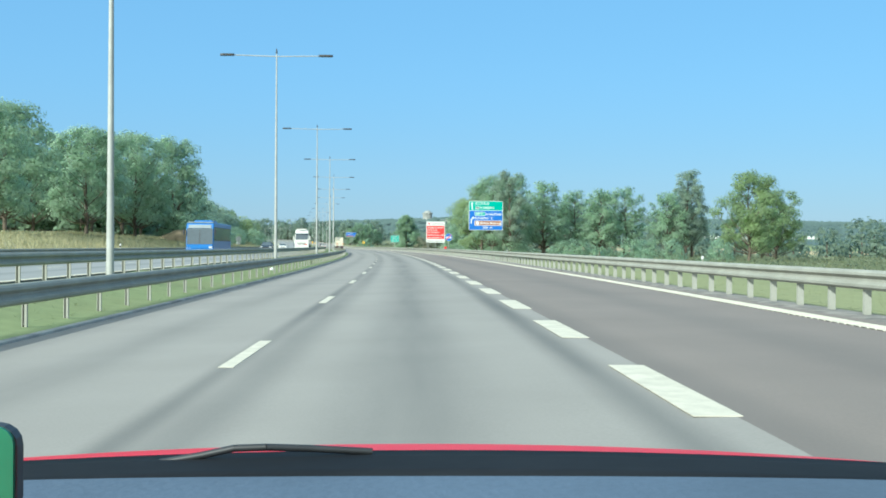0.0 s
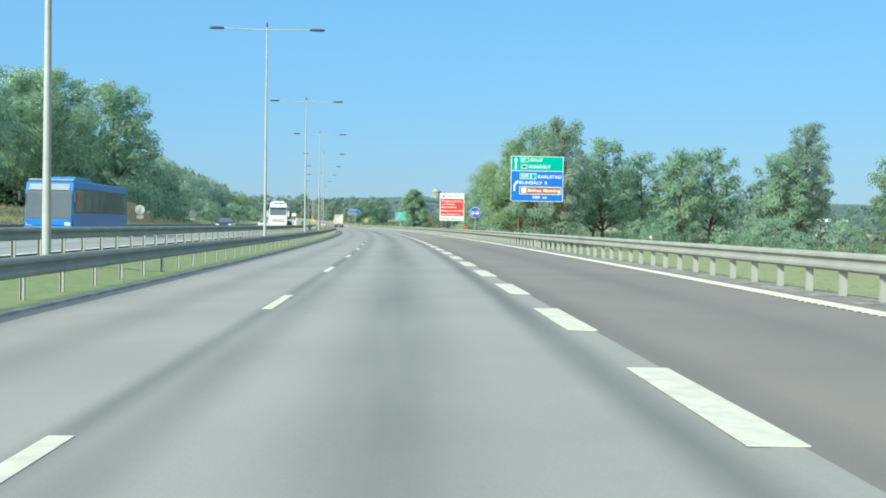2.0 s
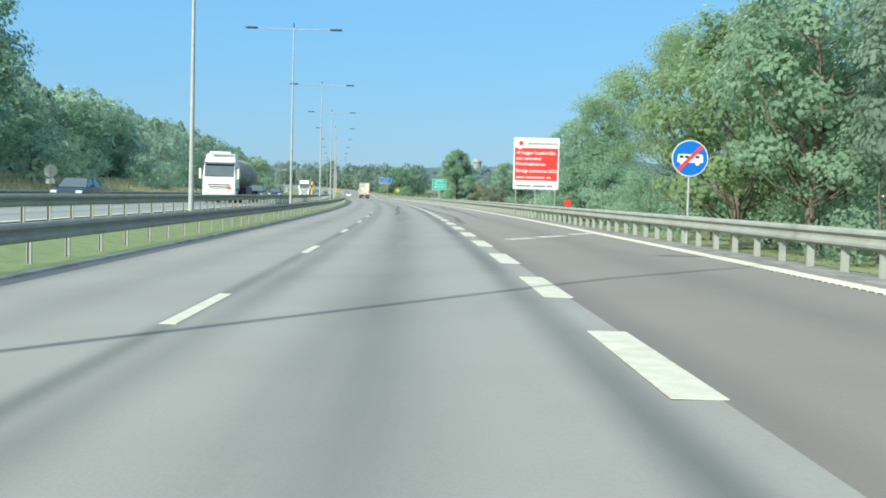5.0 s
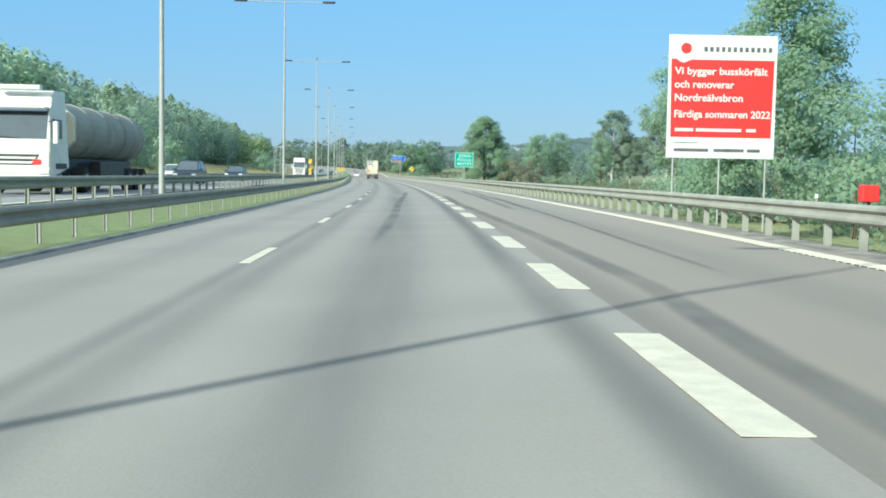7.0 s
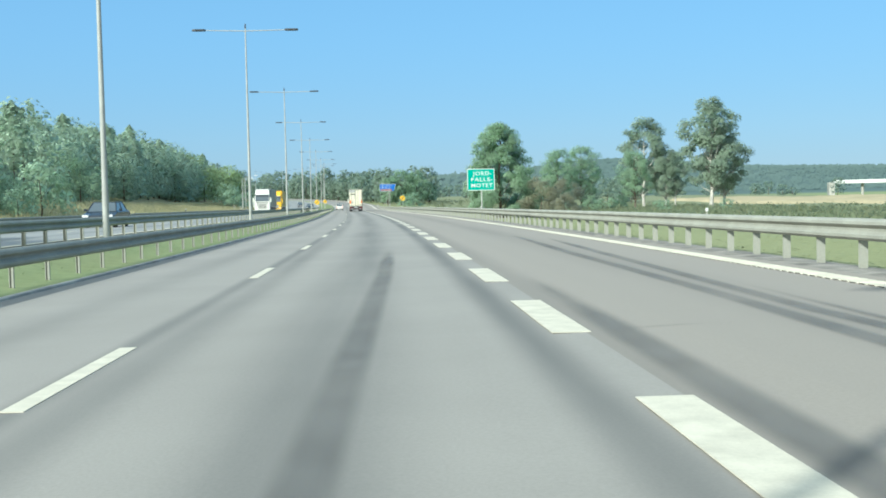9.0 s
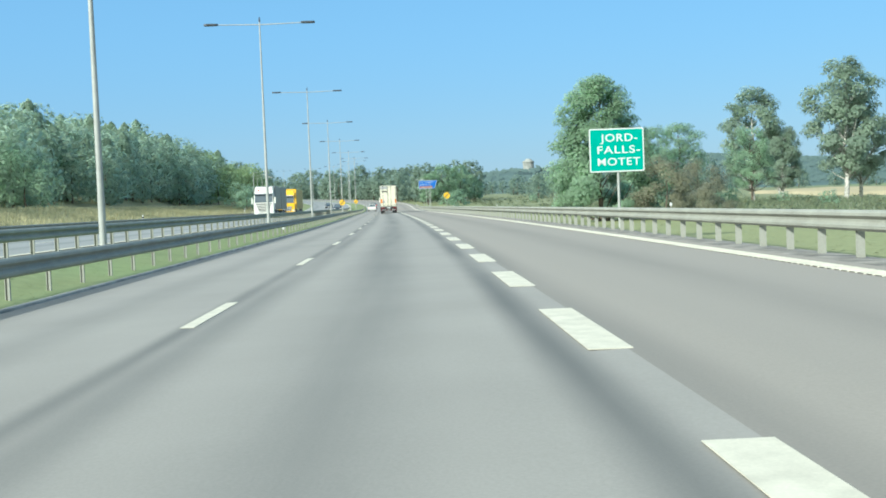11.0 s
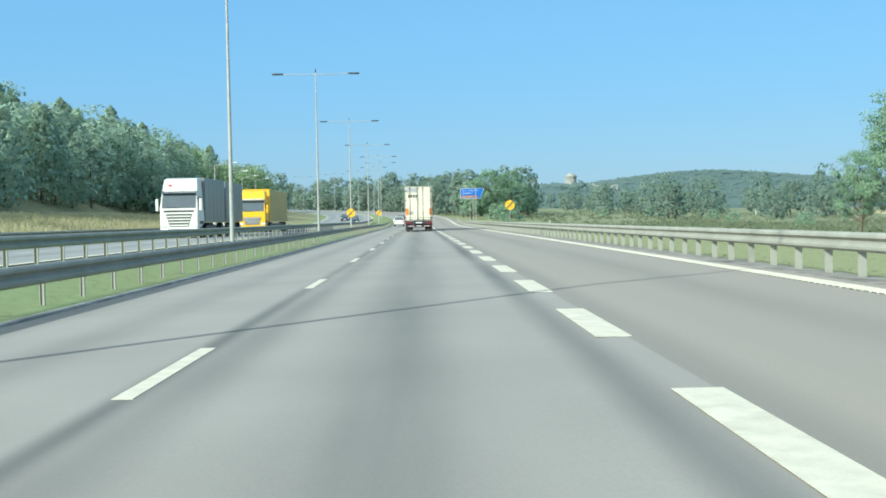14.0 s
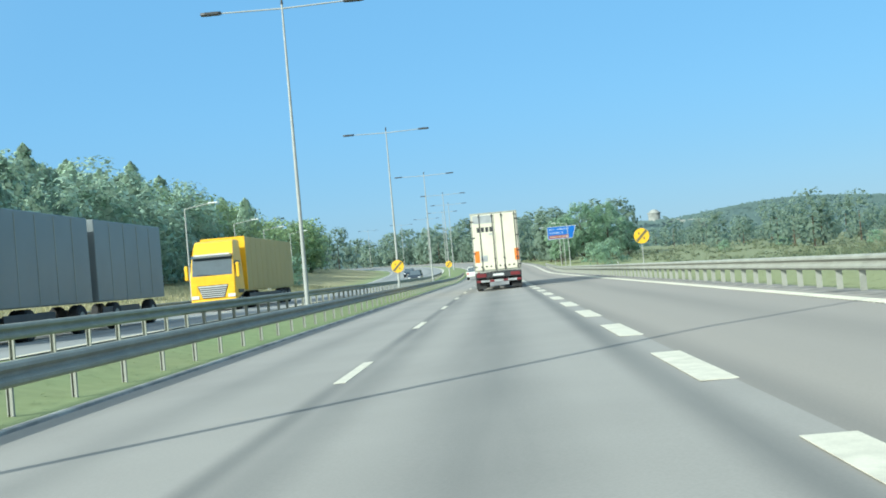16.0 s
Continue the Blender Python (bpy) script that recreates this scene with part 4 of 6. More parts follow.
def direction_sign(x0, x1, s, z0, z1):
    """The large advance direction sign, green over blue."""
    w, h = x1 - x0, z1 - z0
    ob = thing("direction_sign", "large green and blue motorway direction sign on lattice legs", "road sign", m=stand((x0 + x1) / 2, s, (z0 + z1) / 2 - 0.08))
    plate("panel", w, h, 0, 0, 0.0, 0.05, M["sign_back"], ob, 0.08)
    plate("border", w, h, 0, 0, -0.003, 0.0, M["sign_white"], ob, 0.08, "white border sheet")
    g = h * 0.325
    plate("green_field", w - 0.09, g - 0.06, 0, h / 2 - g / 2 - 0.01, -0.007, -0.003, M["sign_green"], ob, 0.05, "green field")
    plate("blue_field", w - 0.09, h - g - 0.06, 0, -g / 2 - 0.01 + 0.02, -0.007, -0.003, M["sign_blue"], ob, 0.05, "blue field")
    W_ = M["sign_white"]
    u = h / 3.3
    L = -w / 2
    arrow(ob, L + 0.36, h / 2 - g / 2, g * 0.82, False, W_)
    arrow(ob, L + 0.27, h / 2 - 2.15 * u, 0.85 * u, True, W_)
    plate("route_frame", 0.60, 0.34, L + 1.02, h / 2 - 0.28 * u, -0.010, -0.007, W_, ob, 0.05)
    plate("route_plate", 0.54, 0.28, L + 1.02, h / 2 - 0.28 * u, -0.013, -0.010, M["sign_green"], ob, 0.04)
    letters("E6", 0.27, W_, ob, T(L + 0.83, h / 2 - 0.28 * u, -0.016), bold=0.008)
    letters("OSLO", 0.32, W_, ob, T(L + 1.42, h / 2 - 0.28 * u), spacing=1.15, bold=0.008)
    plate("lorry_field", 0.46, 0.26, L + 0.98, h / 2 - 0.77 * u, -0.010, -0.007, W_, ob, 0.02)
    part("lorry_mark", extrude_outline(bmesh.new(), [(L + 0.80, h / 2 - 0.84 * u), (L + 1.16, h / 2 - 0.84 * u), (L + 1.16, h / 2 - 0.72 * u), (L + 0.92, h / 2 - 0.68 * u), (L + 0.80, h / 2 - 0.76 * u)], 1, -0.014, -0.010), M["black"], ob)
    letters("KUNGÄLV", 0.32, W_, ob, T(L + 1.32, h / 2 - 0.77 * u), spacing=1.12, bold=0.008)
    plate("route_frame", 1.22, 0.42, L + 1.27, h / 2 - 1.46 * u, -0.010, -0.007, W_, ob, 0.05)
    plate("route_plate", 1.14, 0.34, L + 1.27, h / 2 - 1.46 * u, -0.013, -0.010, M["sign_green"], ob, 0.04)
    letters("E45 S", 0.31, W_, ob, T(L + 0.80, h / 2 - 1.46 * u, -0.016), spacing=1.1, bold=0.008)
    letters("KARLSTAD", 0.32, W_, ob, T(L + 1.98, h / 2 - 1.50 * u), width=1.76, bold=0.008)
    letters("KUNGÄLV  S", 0.32, W_, ob, T(L + 0.62, h / 2 - 1.95 * u), width=2.05, bold=0.008)
    plate("tourist_frame", 3.12, 0.58, L + 2.2, h / 2 - 2.50 * u, -0.010, -0.007, W_, ob, 0.03)
    plate("tourist_plate", 3.02, 0.48, L + 2.2, h / 2 - 2.50 * u, -0.013, -0.010, M["sign_brown"], ob, 0.03, "brown tourist panel")
    plate("heritage_mark", 0.36, 0.36, L + 0.98, h / 2 - 2.50 * u, -0.016, -0.013, W_, ob, 0.03)
    letters("Bohus fästning", 0.33, W_, ob, T(L + 1.26, h / 2 - 2.50 * u, -0.016), width=2.4, bold=0.008)
    letters("500  m", 0.28, W_, ob, T(L + 1.62, h / 2 - 3.0 * u), width=1.05, bold=0.008)
    for dx in (-0.42, 0.02):
        lattice_leg(ob, dx, 0.12, -h / 2 + 0.6)
    for k in (-0.3, 0.3):
        part("rail", boxed(-w / 2 + 0.2, w / 2 - 0.2, 0.05, 0.09, k * h - 0.03, k * h + 0.03), M["sign_back"], ob)
    # legs reach down from the panel to the slope
    for o in ob.children:
        if o.name.startswith("leg"):
            o.matrix_local = Matrix.Translation((0, 0, -h / 2 - 1.2)) @ Matrix.Diagonal((1, 1, 1.4, 1))
    return ob


direction_sign(8.75, 12.65, 122.0, 3.03, 6.36)


def works_board(x0, x1, s, z0, z1):
    """The white and red board about the road works."""
    w, h = x1 - x0, z1 - z0
    ob = thing("works_board", "white and red road works information board on three thin posts", "sign board", m=stand((x0 + x1) / 2, s, (z0 + z1) / 2 - 0.08, -1.5))
    plate("panel", w, h, 0, 0, 0.0, 0.03, M["sign_white"], ob, 0.01)
    o = [(-w * 0.465, -h * 0.33), (w * 0.465, -h * 0.33), (w * 0.475, h * 0.30), (-w * 0.29, h * 0.30), (-w * 0.33, h * 0.285), (-w * 0.365, h * 0.272), (-w * 0.40, h * 0.285), (-w * 0.43, h * 0.305), (-w * 0.475, h * 0.305)]
    part("red_field", extrude_outline(bmesh.new(), o, 1, -0.006, 0.0), M["red"], ob, "red field")
    W_ = M["sign_white"]
    for i, (t, wd) in enumerate((("Vi bygger busskörfält", 0.86), ("och renoverar", 0.55), ("Nordreälvsbron", 0.63), ("Färdiga sommaren 2022", 0.89))):
        letters(t, 0.30, W_, ob, T(-w * 0.44, h * (0.205 - 0.108 * i - (0.025 if i == 3 else 0)), -0.009), width=w * wd, bold=0.006)
    for c, b in ((-0.34, 0.17), (-0.02, 0.42), (0.28, 0.09)):
        bar(w * c, -h * 0.27, w * b, 0.09, W_, ob, -0.010)
    part("round_mark", extrude_outline(bmesh.new(), [(-w * 0.34 + 0.16 * math.cos(a * math.tau / 16), h * 0.39 + 0.16 * math.sin(a * math.tau / 16)) for a in range(16)], 1, -0.006, 0.0), M["red"], ob)
    for k in range(12):
        bar(w * (-0.16 + k * 0.054), h * 0.385, w * 0.030, 0.14, M["grey_print"], ob, -0.006)
    bar(-w * 0.32, -h * 0.375, w * 0.22, 0.035, M["sign_back"], ob, -0.006)
    for c, b in ((-0.27, 0.32), (0.08, 0.28), (0.31, 0.12)):
        bar(w * c, -h * 0.435, w * b, 0.09, M["grey_print"], ob, -0.006)
    for dx in (-0.43, 0.0, 0.43):
        part("post", tube(bmesh.new(), (dx * w, 0.06, -h / 2 - 2.8), (dx * w, 0.06, h / 2 - 0.1), 0.03, 0.03, 8), M["pole"], ob)
    return ob


works_board(7.95, 11.16, 184.0, 1.80, 5.42)


def place_sign(x0, x1, s, z0, z1):
    w, h = x1 - x0, z1 - z0
    ob = thing("place_name_sign", "green place name sign with white border on one post", "road sign", m=stand((x0 + x1) / 2, s, (z0 + z1) / 2 - 0.08))
    plate("panel", w, h, 0, 0, 0.0, 0.04, M["sign_back"], ob, 0.07)
    plate("border", w, h, 0, 0, -0.003, 0.0, M["sign_white"], ob, 0.07)
    plate("field", w - 0.1, h - 0.1, 0, 0, -0.007, -0.003, M["sign_green"], ob, 0.05)
    for t, x, z, wd in (("JORD-", -0.28, 0.275, 0.68), ("FALLS-", -0.37, 0.0, 0.78), ("MOTET", -0.37, -0.275, 0.78)):
        letters(t, 0.43, M["sign_white"], ob, T(x * w, z * h, -0.010), width=w * wd, spacing=1.12, bold=0.004)
    part("post", tube(bmesh.new(), (0.05, 0.09, -h / 2 - 3.0), (0.05, 0.09, h / 2 - 0.1), 0.055, 0.055, 10), M["pole"], ob)
    return ob


place_sign(8.15, 10.38, 282.4, 2.17, 3.93)


def disc(r, y0, y1, n=40):
    return extrude_outline(bmesh.new(), [(r * math.cos(k * math.tau / n), r * math.sin(k * math.tau / n)) for k in range(n)], 1, y0, y1)


def slash(w, l, angle, mat, parent, y=-0.016, name="slash"):
    b = part(name, boxed(-l / 2, l / 2, y, y + 0.004, -w / 2, w / 2), mat, parent)
    b.matrix_local = Matrix.Rotation(radians(-angle), 4, "Y")
    return b


def bus_lane_sign(x, s, z, r):
    ob = thing("bus_lane_sign", "round blue sign with white bus and red slash", "road sign", m=stand(x, s, z))
    part("backing", disc(r, 0.0, 0.025), M["sign_back"], ob)
    part("border", disc(r, -0.003, 0.0), M["sign_white"], ob)
    part("field", disc(r * 0.95, -0.007, -0.003), M["sign_blue"], ob)
    k = r / 0.46
    o = [(-0.33, -0.08), (-0.30, 0.10), (0.30, 0.10), (0.33, 0.05), (0.33, -0.11), (-0.30, -0.11)]
    bm = extrude_outline(bmesh.new(), [(a * k, b * k) for a, b in o], 1, -0.011, -0.007)
    for c in (-0.19, 0.19):
        extrude_outline(bm, [(c * k + 0.06 * k * math.cos(q * math.tau / 12), -0.12 * k + 0.06 * k * math.sin(q * math.tau / 12)) for q in range(12)], 1, -0.0112, -0.0068)
    part("bus_mark", bm, M["sign_white"], ob)
    for i in range(4):
        part("window_mark", boxed((-0.27 + 0.135 * i) * k, (-0.17 + 0.135 * i) * k, -0.014, -0.011, 0.0, 0.065 * k), M["black"], ob)
    slash(0.085 * k, r * 1.9, 45, M["red"], ob)
    part("post", tube(bmesh.new(), (0, 0.05, -3.2), (0, 0.05, r * 0.8), 0.03, 0.03, 10), M["pole"], ob)
    return ob


bus_lane_sign(7.6, 137.0, 2.24, 0.48)


def yellow_sign(m, with_post):
    ob = thing("round_yellow_sign", "round yellow sign with a broad dark slash", "road sign", "round yellow signs", m=m)
    part("backing", disc(0.52, 0.0, 0.025), M["sign_back"], ob)
    part("field", disc(0.52, -0.004, 0.0), M["sign_yellow"], ob)
    slash(0.17, 0.98, 45, M["olive_mark"], ob, -0.010)
    for a, b in ((-0.17, 0.17), (0.17, -0.17)):
        part("mark", boxed(a - 0.05, a + 0.05, -0.007, -0.004, b - 0.08, b + 0.08, 0.0), M["olive_mark"], ob)
    if with_post:
        part("post", tube(bmesh.new(), (0, 0.05, -3.6), (0, 0.05, 0.3), 0.03, 0.03, 10), M["pole"], ob)
    else:
        part("bracket", boxed(-0.12, 0.12, 0.025, 0.09, -0.03, 0.03), M["pole"], ob)
    return ob


yellow_sign(stand(10.1, 419.0, 2.45), True)
yellow_sign(stand(-8.0, 432.86, 2.15), False)
yellow_sign(stand(-8.0, 514.86, 2.15), False)


def exit_sign(x, s, z):
    """The blue exit direction board with a slanted end."""
    ob = thing("exit_sign", "blue exit direction board with slanted end on two legs", "road sign", m=stand(x, s, z))
    part("panel", extrude_outline(bmesh.new(), [(-2.6, -1.15), (1.9, -1.15), (2.7, 1.15), (-2.6, 1.15)], 1, 0.0, 0.05), M["sign_back"], ob)
    part("border", extrude_outline(bmesh.new(), [(-2.6, -1.15), (1.9, -1.15), (2.7, 1.15), (-2.6, 1.15)], 1, -0.004, 0.0), M["sign_white"], ob)
    part("field", extrude_outline(bmesh.new(), [(-2.54, -1.09), (1.86, -1.09), (2.6, 1.09), (-2.54, 1.09)], 1, -0.008, -0.004), M["sign_blue"], ob)
    plate("tourist_plate", 3.6, 0.55, -0.55, -0.72, -0.012, -0.008, M["sign_brown"], ob, 0.03)
    letters("E45 S", 0.4, M["sign_white"], ob, T(-2.2, 0.65))
    letters("KARLSTAD", 0.38, M["sign_white"], ob, T(-0.8, 0.65), width=2.1)
    letters("KUNGÄLV S", 0.38, M["sign_white"], ob, T(-2.2, 0.02), width=2.4)
    letters("Bohus fästning", 0.36, M["sign_white"], ob, T(-2.1, -0.72, -0.016), width=3.1)
    b = slash(0.16, 1.5, 55, M["sign_white"], ob, -0.014, "arrow")
    b.matrix_local = Matrix.Translation((1.7, 0, -0.1)) @ b.matrix_local
    for dx in (-0.5, 0.25):
        part("leg", tube(bmesh.new(), (dx, 0.12, -7.0), (dx, 0.12, 1.0), 0.06, 0.06, 10), M["pole"], ob)
    return ob


exit_sign(12.2, 541.0, 5.5)


def small_disc_back(x, s, z):
    ob = thing("sign_seen_from_behind", "round grey sign back with small plate on a thin post", "road sign", "signs of the other carriageway", m=stand(x, s, z))
    part("disc", disc(0.45, 0.0, 0.02), M["sign_back"], ob)
    part("lower_plate", boxed(-0.3, 0.3, 0.0, 0.02, -0.85, -0.52), M["sign_white"], ob)
    part("post", tube(bmesh.new(), (0, -0.04, -2.6), (0, -0.04, 0.3), 0.03, 0.03, 8), M["pole"], ob)
    return ob


small_disc_back(-23.2, 146, 2.2)
small_disc_back(-24.0, 184, 2.2)
small_disc_back(-23.5, 455, 2.2)


def marker_post(x, s):
    ob = thing("marker_post", "slim white marker post with black band", "marker post", "roadside marker posts", m=stand(x, s, float(relief(x, s))))
    part("post", boxed(-0.06, 0.06, -0.03, 0.03, -0.3, 1.0, 0.012), M["sign_white"], ob)
    part("band", boxed(-0.064, 0.064, -0.034, 0.034, 0.7, 0.85), M["black"], ob)
    return ob


POST = marker_post(-23.0, 40)
for x, s in ((-23.0, 90), (-23.0, 126), (-23.0, 240), (-23.0, 290), (-23, 340), (-23.0, 440), (-26, 447), (-27.5, 448)):
    copy_thing(POST, stand(x, s, float(relief(x, s))))


def rail_reflector(x, s):
    ob = thing("rail_reflector", "small white reflector on the guard rail", "reflector", "reflectors on the guard rail", m=stand(x, s, 0.735))
    part("stem", boxed(-0.012, 0.012, -0.012, 0.012, -0.02, 0.06), M["steel"], ob)
    part("lens", boxed(-0.03, 0.03, -0.012, 0.012, 0.05, 0.13, 0.008), M["sign_white"], ob)
    return ob


REFL = rail_reflector(7.48, 27)
for k in range(1, 11):
    copy_thing(REFL, stand(7.48, 27 + 48 * k, 0.735))


def works_block(x, s):
    ob = thing("red_barrier", "small red box on a thin dark post behind the rail", "barrier", m=stand(x, s, float(relief(x, s))))
    part("body", boxed(-0.2, 0.2, -0.12, 0.12, 1.2, 1.58, 0.03), M["red"], ob)
    part("post", boxed(-0.035, 0.035, -0.035, 0.035, -0.3, 1.22, 0.005), M["dark"], ob)
    part("foot", boxed(-0.3, 0.3, -0.25, 0.25, -0.1, 0.1, 0.03), M["dark"], ob)
    return ob


works_block(10.5, 175.8)


# ---- vehicles (all with their front towards +y) ----
def wheel(parent, x, y, r, w, dual=False):
    """A wheel whose outer face looks away from the vehicle's middle."""
    sx = 1 if x > 0 else -1
    bm = tube(bmesh.new(), (x - sx * (w if not dual else 2 * w), y, r), (x, y, r), r, r, 24)
    bmesh.ops.bevel(bm, geom=[e for e in bm.edges if len({round(v.co.x, 4) for v in e.verts}) == 1], offset=r * 0.08, segments=2, affect="EDGES")
    ty = part("tyre", bm, M["rubber"], parent)
    bm = tube(bmesh.new(), (x - sx * 0.03, y, r), (x + sx * 0.006, y, r), r * 0.58, r * 0.5, 18)
    tube(bm, (x, y, r), (x + sx * 0.03, y, r), r * 0.2, r * 0.16, 12)
    part("rim", bm, M["steel"], ty)
    return ty


def lamp_box(name, parent, x0, x1, y0, y1, z0, z1, mat, label=""):
    return part(name, boxed(x0, x1, y0, y1, z0, z1, 0.015), mat, parent, label)


def tractor(ob, paint, roof, grille_dark=True, slats=5, slant=0.26, grille=(0.78, 1.60), intake=True):
    """A European cab-over tractor or lorry cab, 2.5 m wide; its front plane at y = 0."""
    side = [(-2.2, 0.95), (-0.15, 0.55), (0.0, 0.75), (0.0, 1.95), (-slant, 2.98), (-slant - 0.12, 3.12), (-0.75, roof - 0.12), (-1.0, roof), (-2.2, roof)]
    bm = extrude_outline(bmesh.new(), side, 0, -1.24, 1.24, 0.07)
    for w in bm.verts:
        if w.co.z > 2.0:
            w.co.x *= 1 - 0.07 * (w.co.z - 2.0)
    part("cab", bm, paint, ob)
    part("windscreen", extrude_outline(bmesh.new(), [(0.012, 1.98), (-slant + 0.014, 2.96), (-slant - 0.02, 2.96), (-0.02, 1.98)], 0, -1.1, 1.1, 0.004), M["glass_dark"], ob, "dark windscreen")
    part("sun_visor", extrude_outline(bmesh.new(), [(-slant, 2.96), (0.0, 2.94), (0.0, 2.98), (-slant - 0.06, 3.12)], 0, -1.12, 1.12, 0.008), M["glass_dark"], ob, "smoked sun visor")
    for sx in (-1, 1):
        part("side_window", boxed(sx * 1.228 - 0.012, sx * 1.228 + 0.012, -1.35, -0.4, 2.0, 2.7, 0.01), M["glass_dark"], ob)
        part("mirror", boxed(sx * 1.42 - 0.09, sx * 1.42 + 0.09, -0.18, 0.02, 1.8, 2.6, 0.04), paint, ob)
        part("mirror_arm", tube(bmesh.new(), (sx * 1.16, -0.1, 2.6), (sx * 1.42, -0.08, 2.55), 0.02, 0.02, 6), M["dark"], ob)
        lamp_box("headlight", ob, sx * 1.0 - 0.2, sx * 1.0 + 0.2, -0.06, 0.03, 0.74, 0.92, M["sign_white"], "clear headlight")
        lamp_box("fog_light", ob, sx * 0.92 - 0.16, sx * 0.92 + 0.16, 0.02, 0.07, 0.46, 0.56, M["sign_white"])
        part("corner_panel", boxed(sx * 1.03 - 0.16, sx * 1.03 + 0.16, -0.03, 0.02, 1.0, 1.5, 0.01), paint, ob)
        part("wiper", tube(bmesh.new(), (sx * 0.1, 0.03, 2.0), (sx * 0.1 + 0.75, 0.0, 2.06), 0.015, 0.012, 6), M["dark"], ob)
        part("step", boxed(sx * 1.2 - 0.06, sx * 1.2 + 0.06, -1.9, -0.3, 0.35, 0.62, 0.03), M["dark"], ob)
        part("wheel_arch", boxed(sx * 1.235 - 0.02, sx * 1.235 + 0.02, -1.85, -0.65, 0.92, 1.12, 0.01), M["dark"], ob)
        wheel(ob, sx * 1.2, -1.25, 0.5, 0.3)
        wheel(ob, sx * 1.2, -4.6, 0.5, 0.28, True)
    part("bumper", boxed(-1.24, 1.24, -0.25, 0.06, 0.28, 0.70, 0.06), paint, ob)
    g0, g1 = grille
    def half(z):
        return 0.60 + 0.26 * (z - g0) / (g1 - g0)
    part("grille_frame", extrude_outline(bmesh.new(), [(-half(g0), g0), (half(g0), g0), (half(g1), g1), (-half(g1), g1)], 1, -0.01, 0.018, 0.006), M["dark"], ob, "dark grille opening, narrower below")
    for k in range(slats):
        z = g0 + 0.04 + k * (g1 - g0 - 0.04) / slats
        h = (0.62 if grille_dark and k == slats - 1 else 0.42) * (g1 - g0) / slats
        o = [(-half(z) + 0.03, z), (half(z) - 0.03, z), (half(z + h) - 0.03, z + h), (-half(z + h) + 0.03, z + h)]
        part("grille_slat", extrude_outline(bmesh.new(), o, 1, 0.01, 0.045, 0.006), M["silver"] if grille_dark else paint, ob)
    part("roof_light_bar", extrude_outline(bmesh.new(), [(-slant - 0.04, 3.10), (-slant + 0.05, 3.08), (-slant + 0.05, 3.13), (-slant - 0.04, 3.16)], 0, -0.98, 0.98), M["sign_white"], ob, "pale strip over the windscreen")
    part("dashboard", boxed(-1.05, 1.05, -0.07, -0.03, 1.90, 2.06), M["dark"], ob)
    if intake:
        part("upper_grille", boxed(-0.98, 0.98, -0.01, 0.02, 1.72, 1.84, 0.01), M["dark"], ob)
        part("lower_intake", boxed(-0.7, 0.7, 0.03, 0.066, 0.36, 0.62, 0.01), M["dark"], ob)
    part("plate_bar", boxed(-0.26, 0.26, 0.066, 0.076, 0.42, 0.52), M["sign_white"], ob)
    part("chassis", boxed(-0.45, 0.45, -6.2, -0.4, 0.45, 0.8, 0.02), M["dark"], ob)
    return ob


def cargo_body(ob, paint, y0, y1, z0, z1, name="cargo_body", label="", frame=None):
    part(name, boxed(-1.27, 1.27, y0, y1, z0, z1, 0.03), paint, ob, label)
    for sx in (-1, 1):
        part("side_guard", boxed(sx * 1.2 - 0.03, sx * 1.2 + 0.03, y0 + 3.2, y1 - 0.4, 0.55, 0.85, 0.01), M["dark"], ob)
        n = int((y1 - y0) // 1.3)
        for k in range(1, n):
            y = y0 + (y1 - y0) * k / n
            part("side_post", boxed(sx * 1.272 - 0.008, sx * 1.272 + 0.008, y - 0.03, y + 0.03, z0 + 0.05, z1 - 0.08), frame or M["steel"], ob)


def bogie(ob, ys, r=0.5):
    for y in ys:
        for sx in (-1, 1):
            wheel(ob, sx * 1.25, y, r, 0.36)


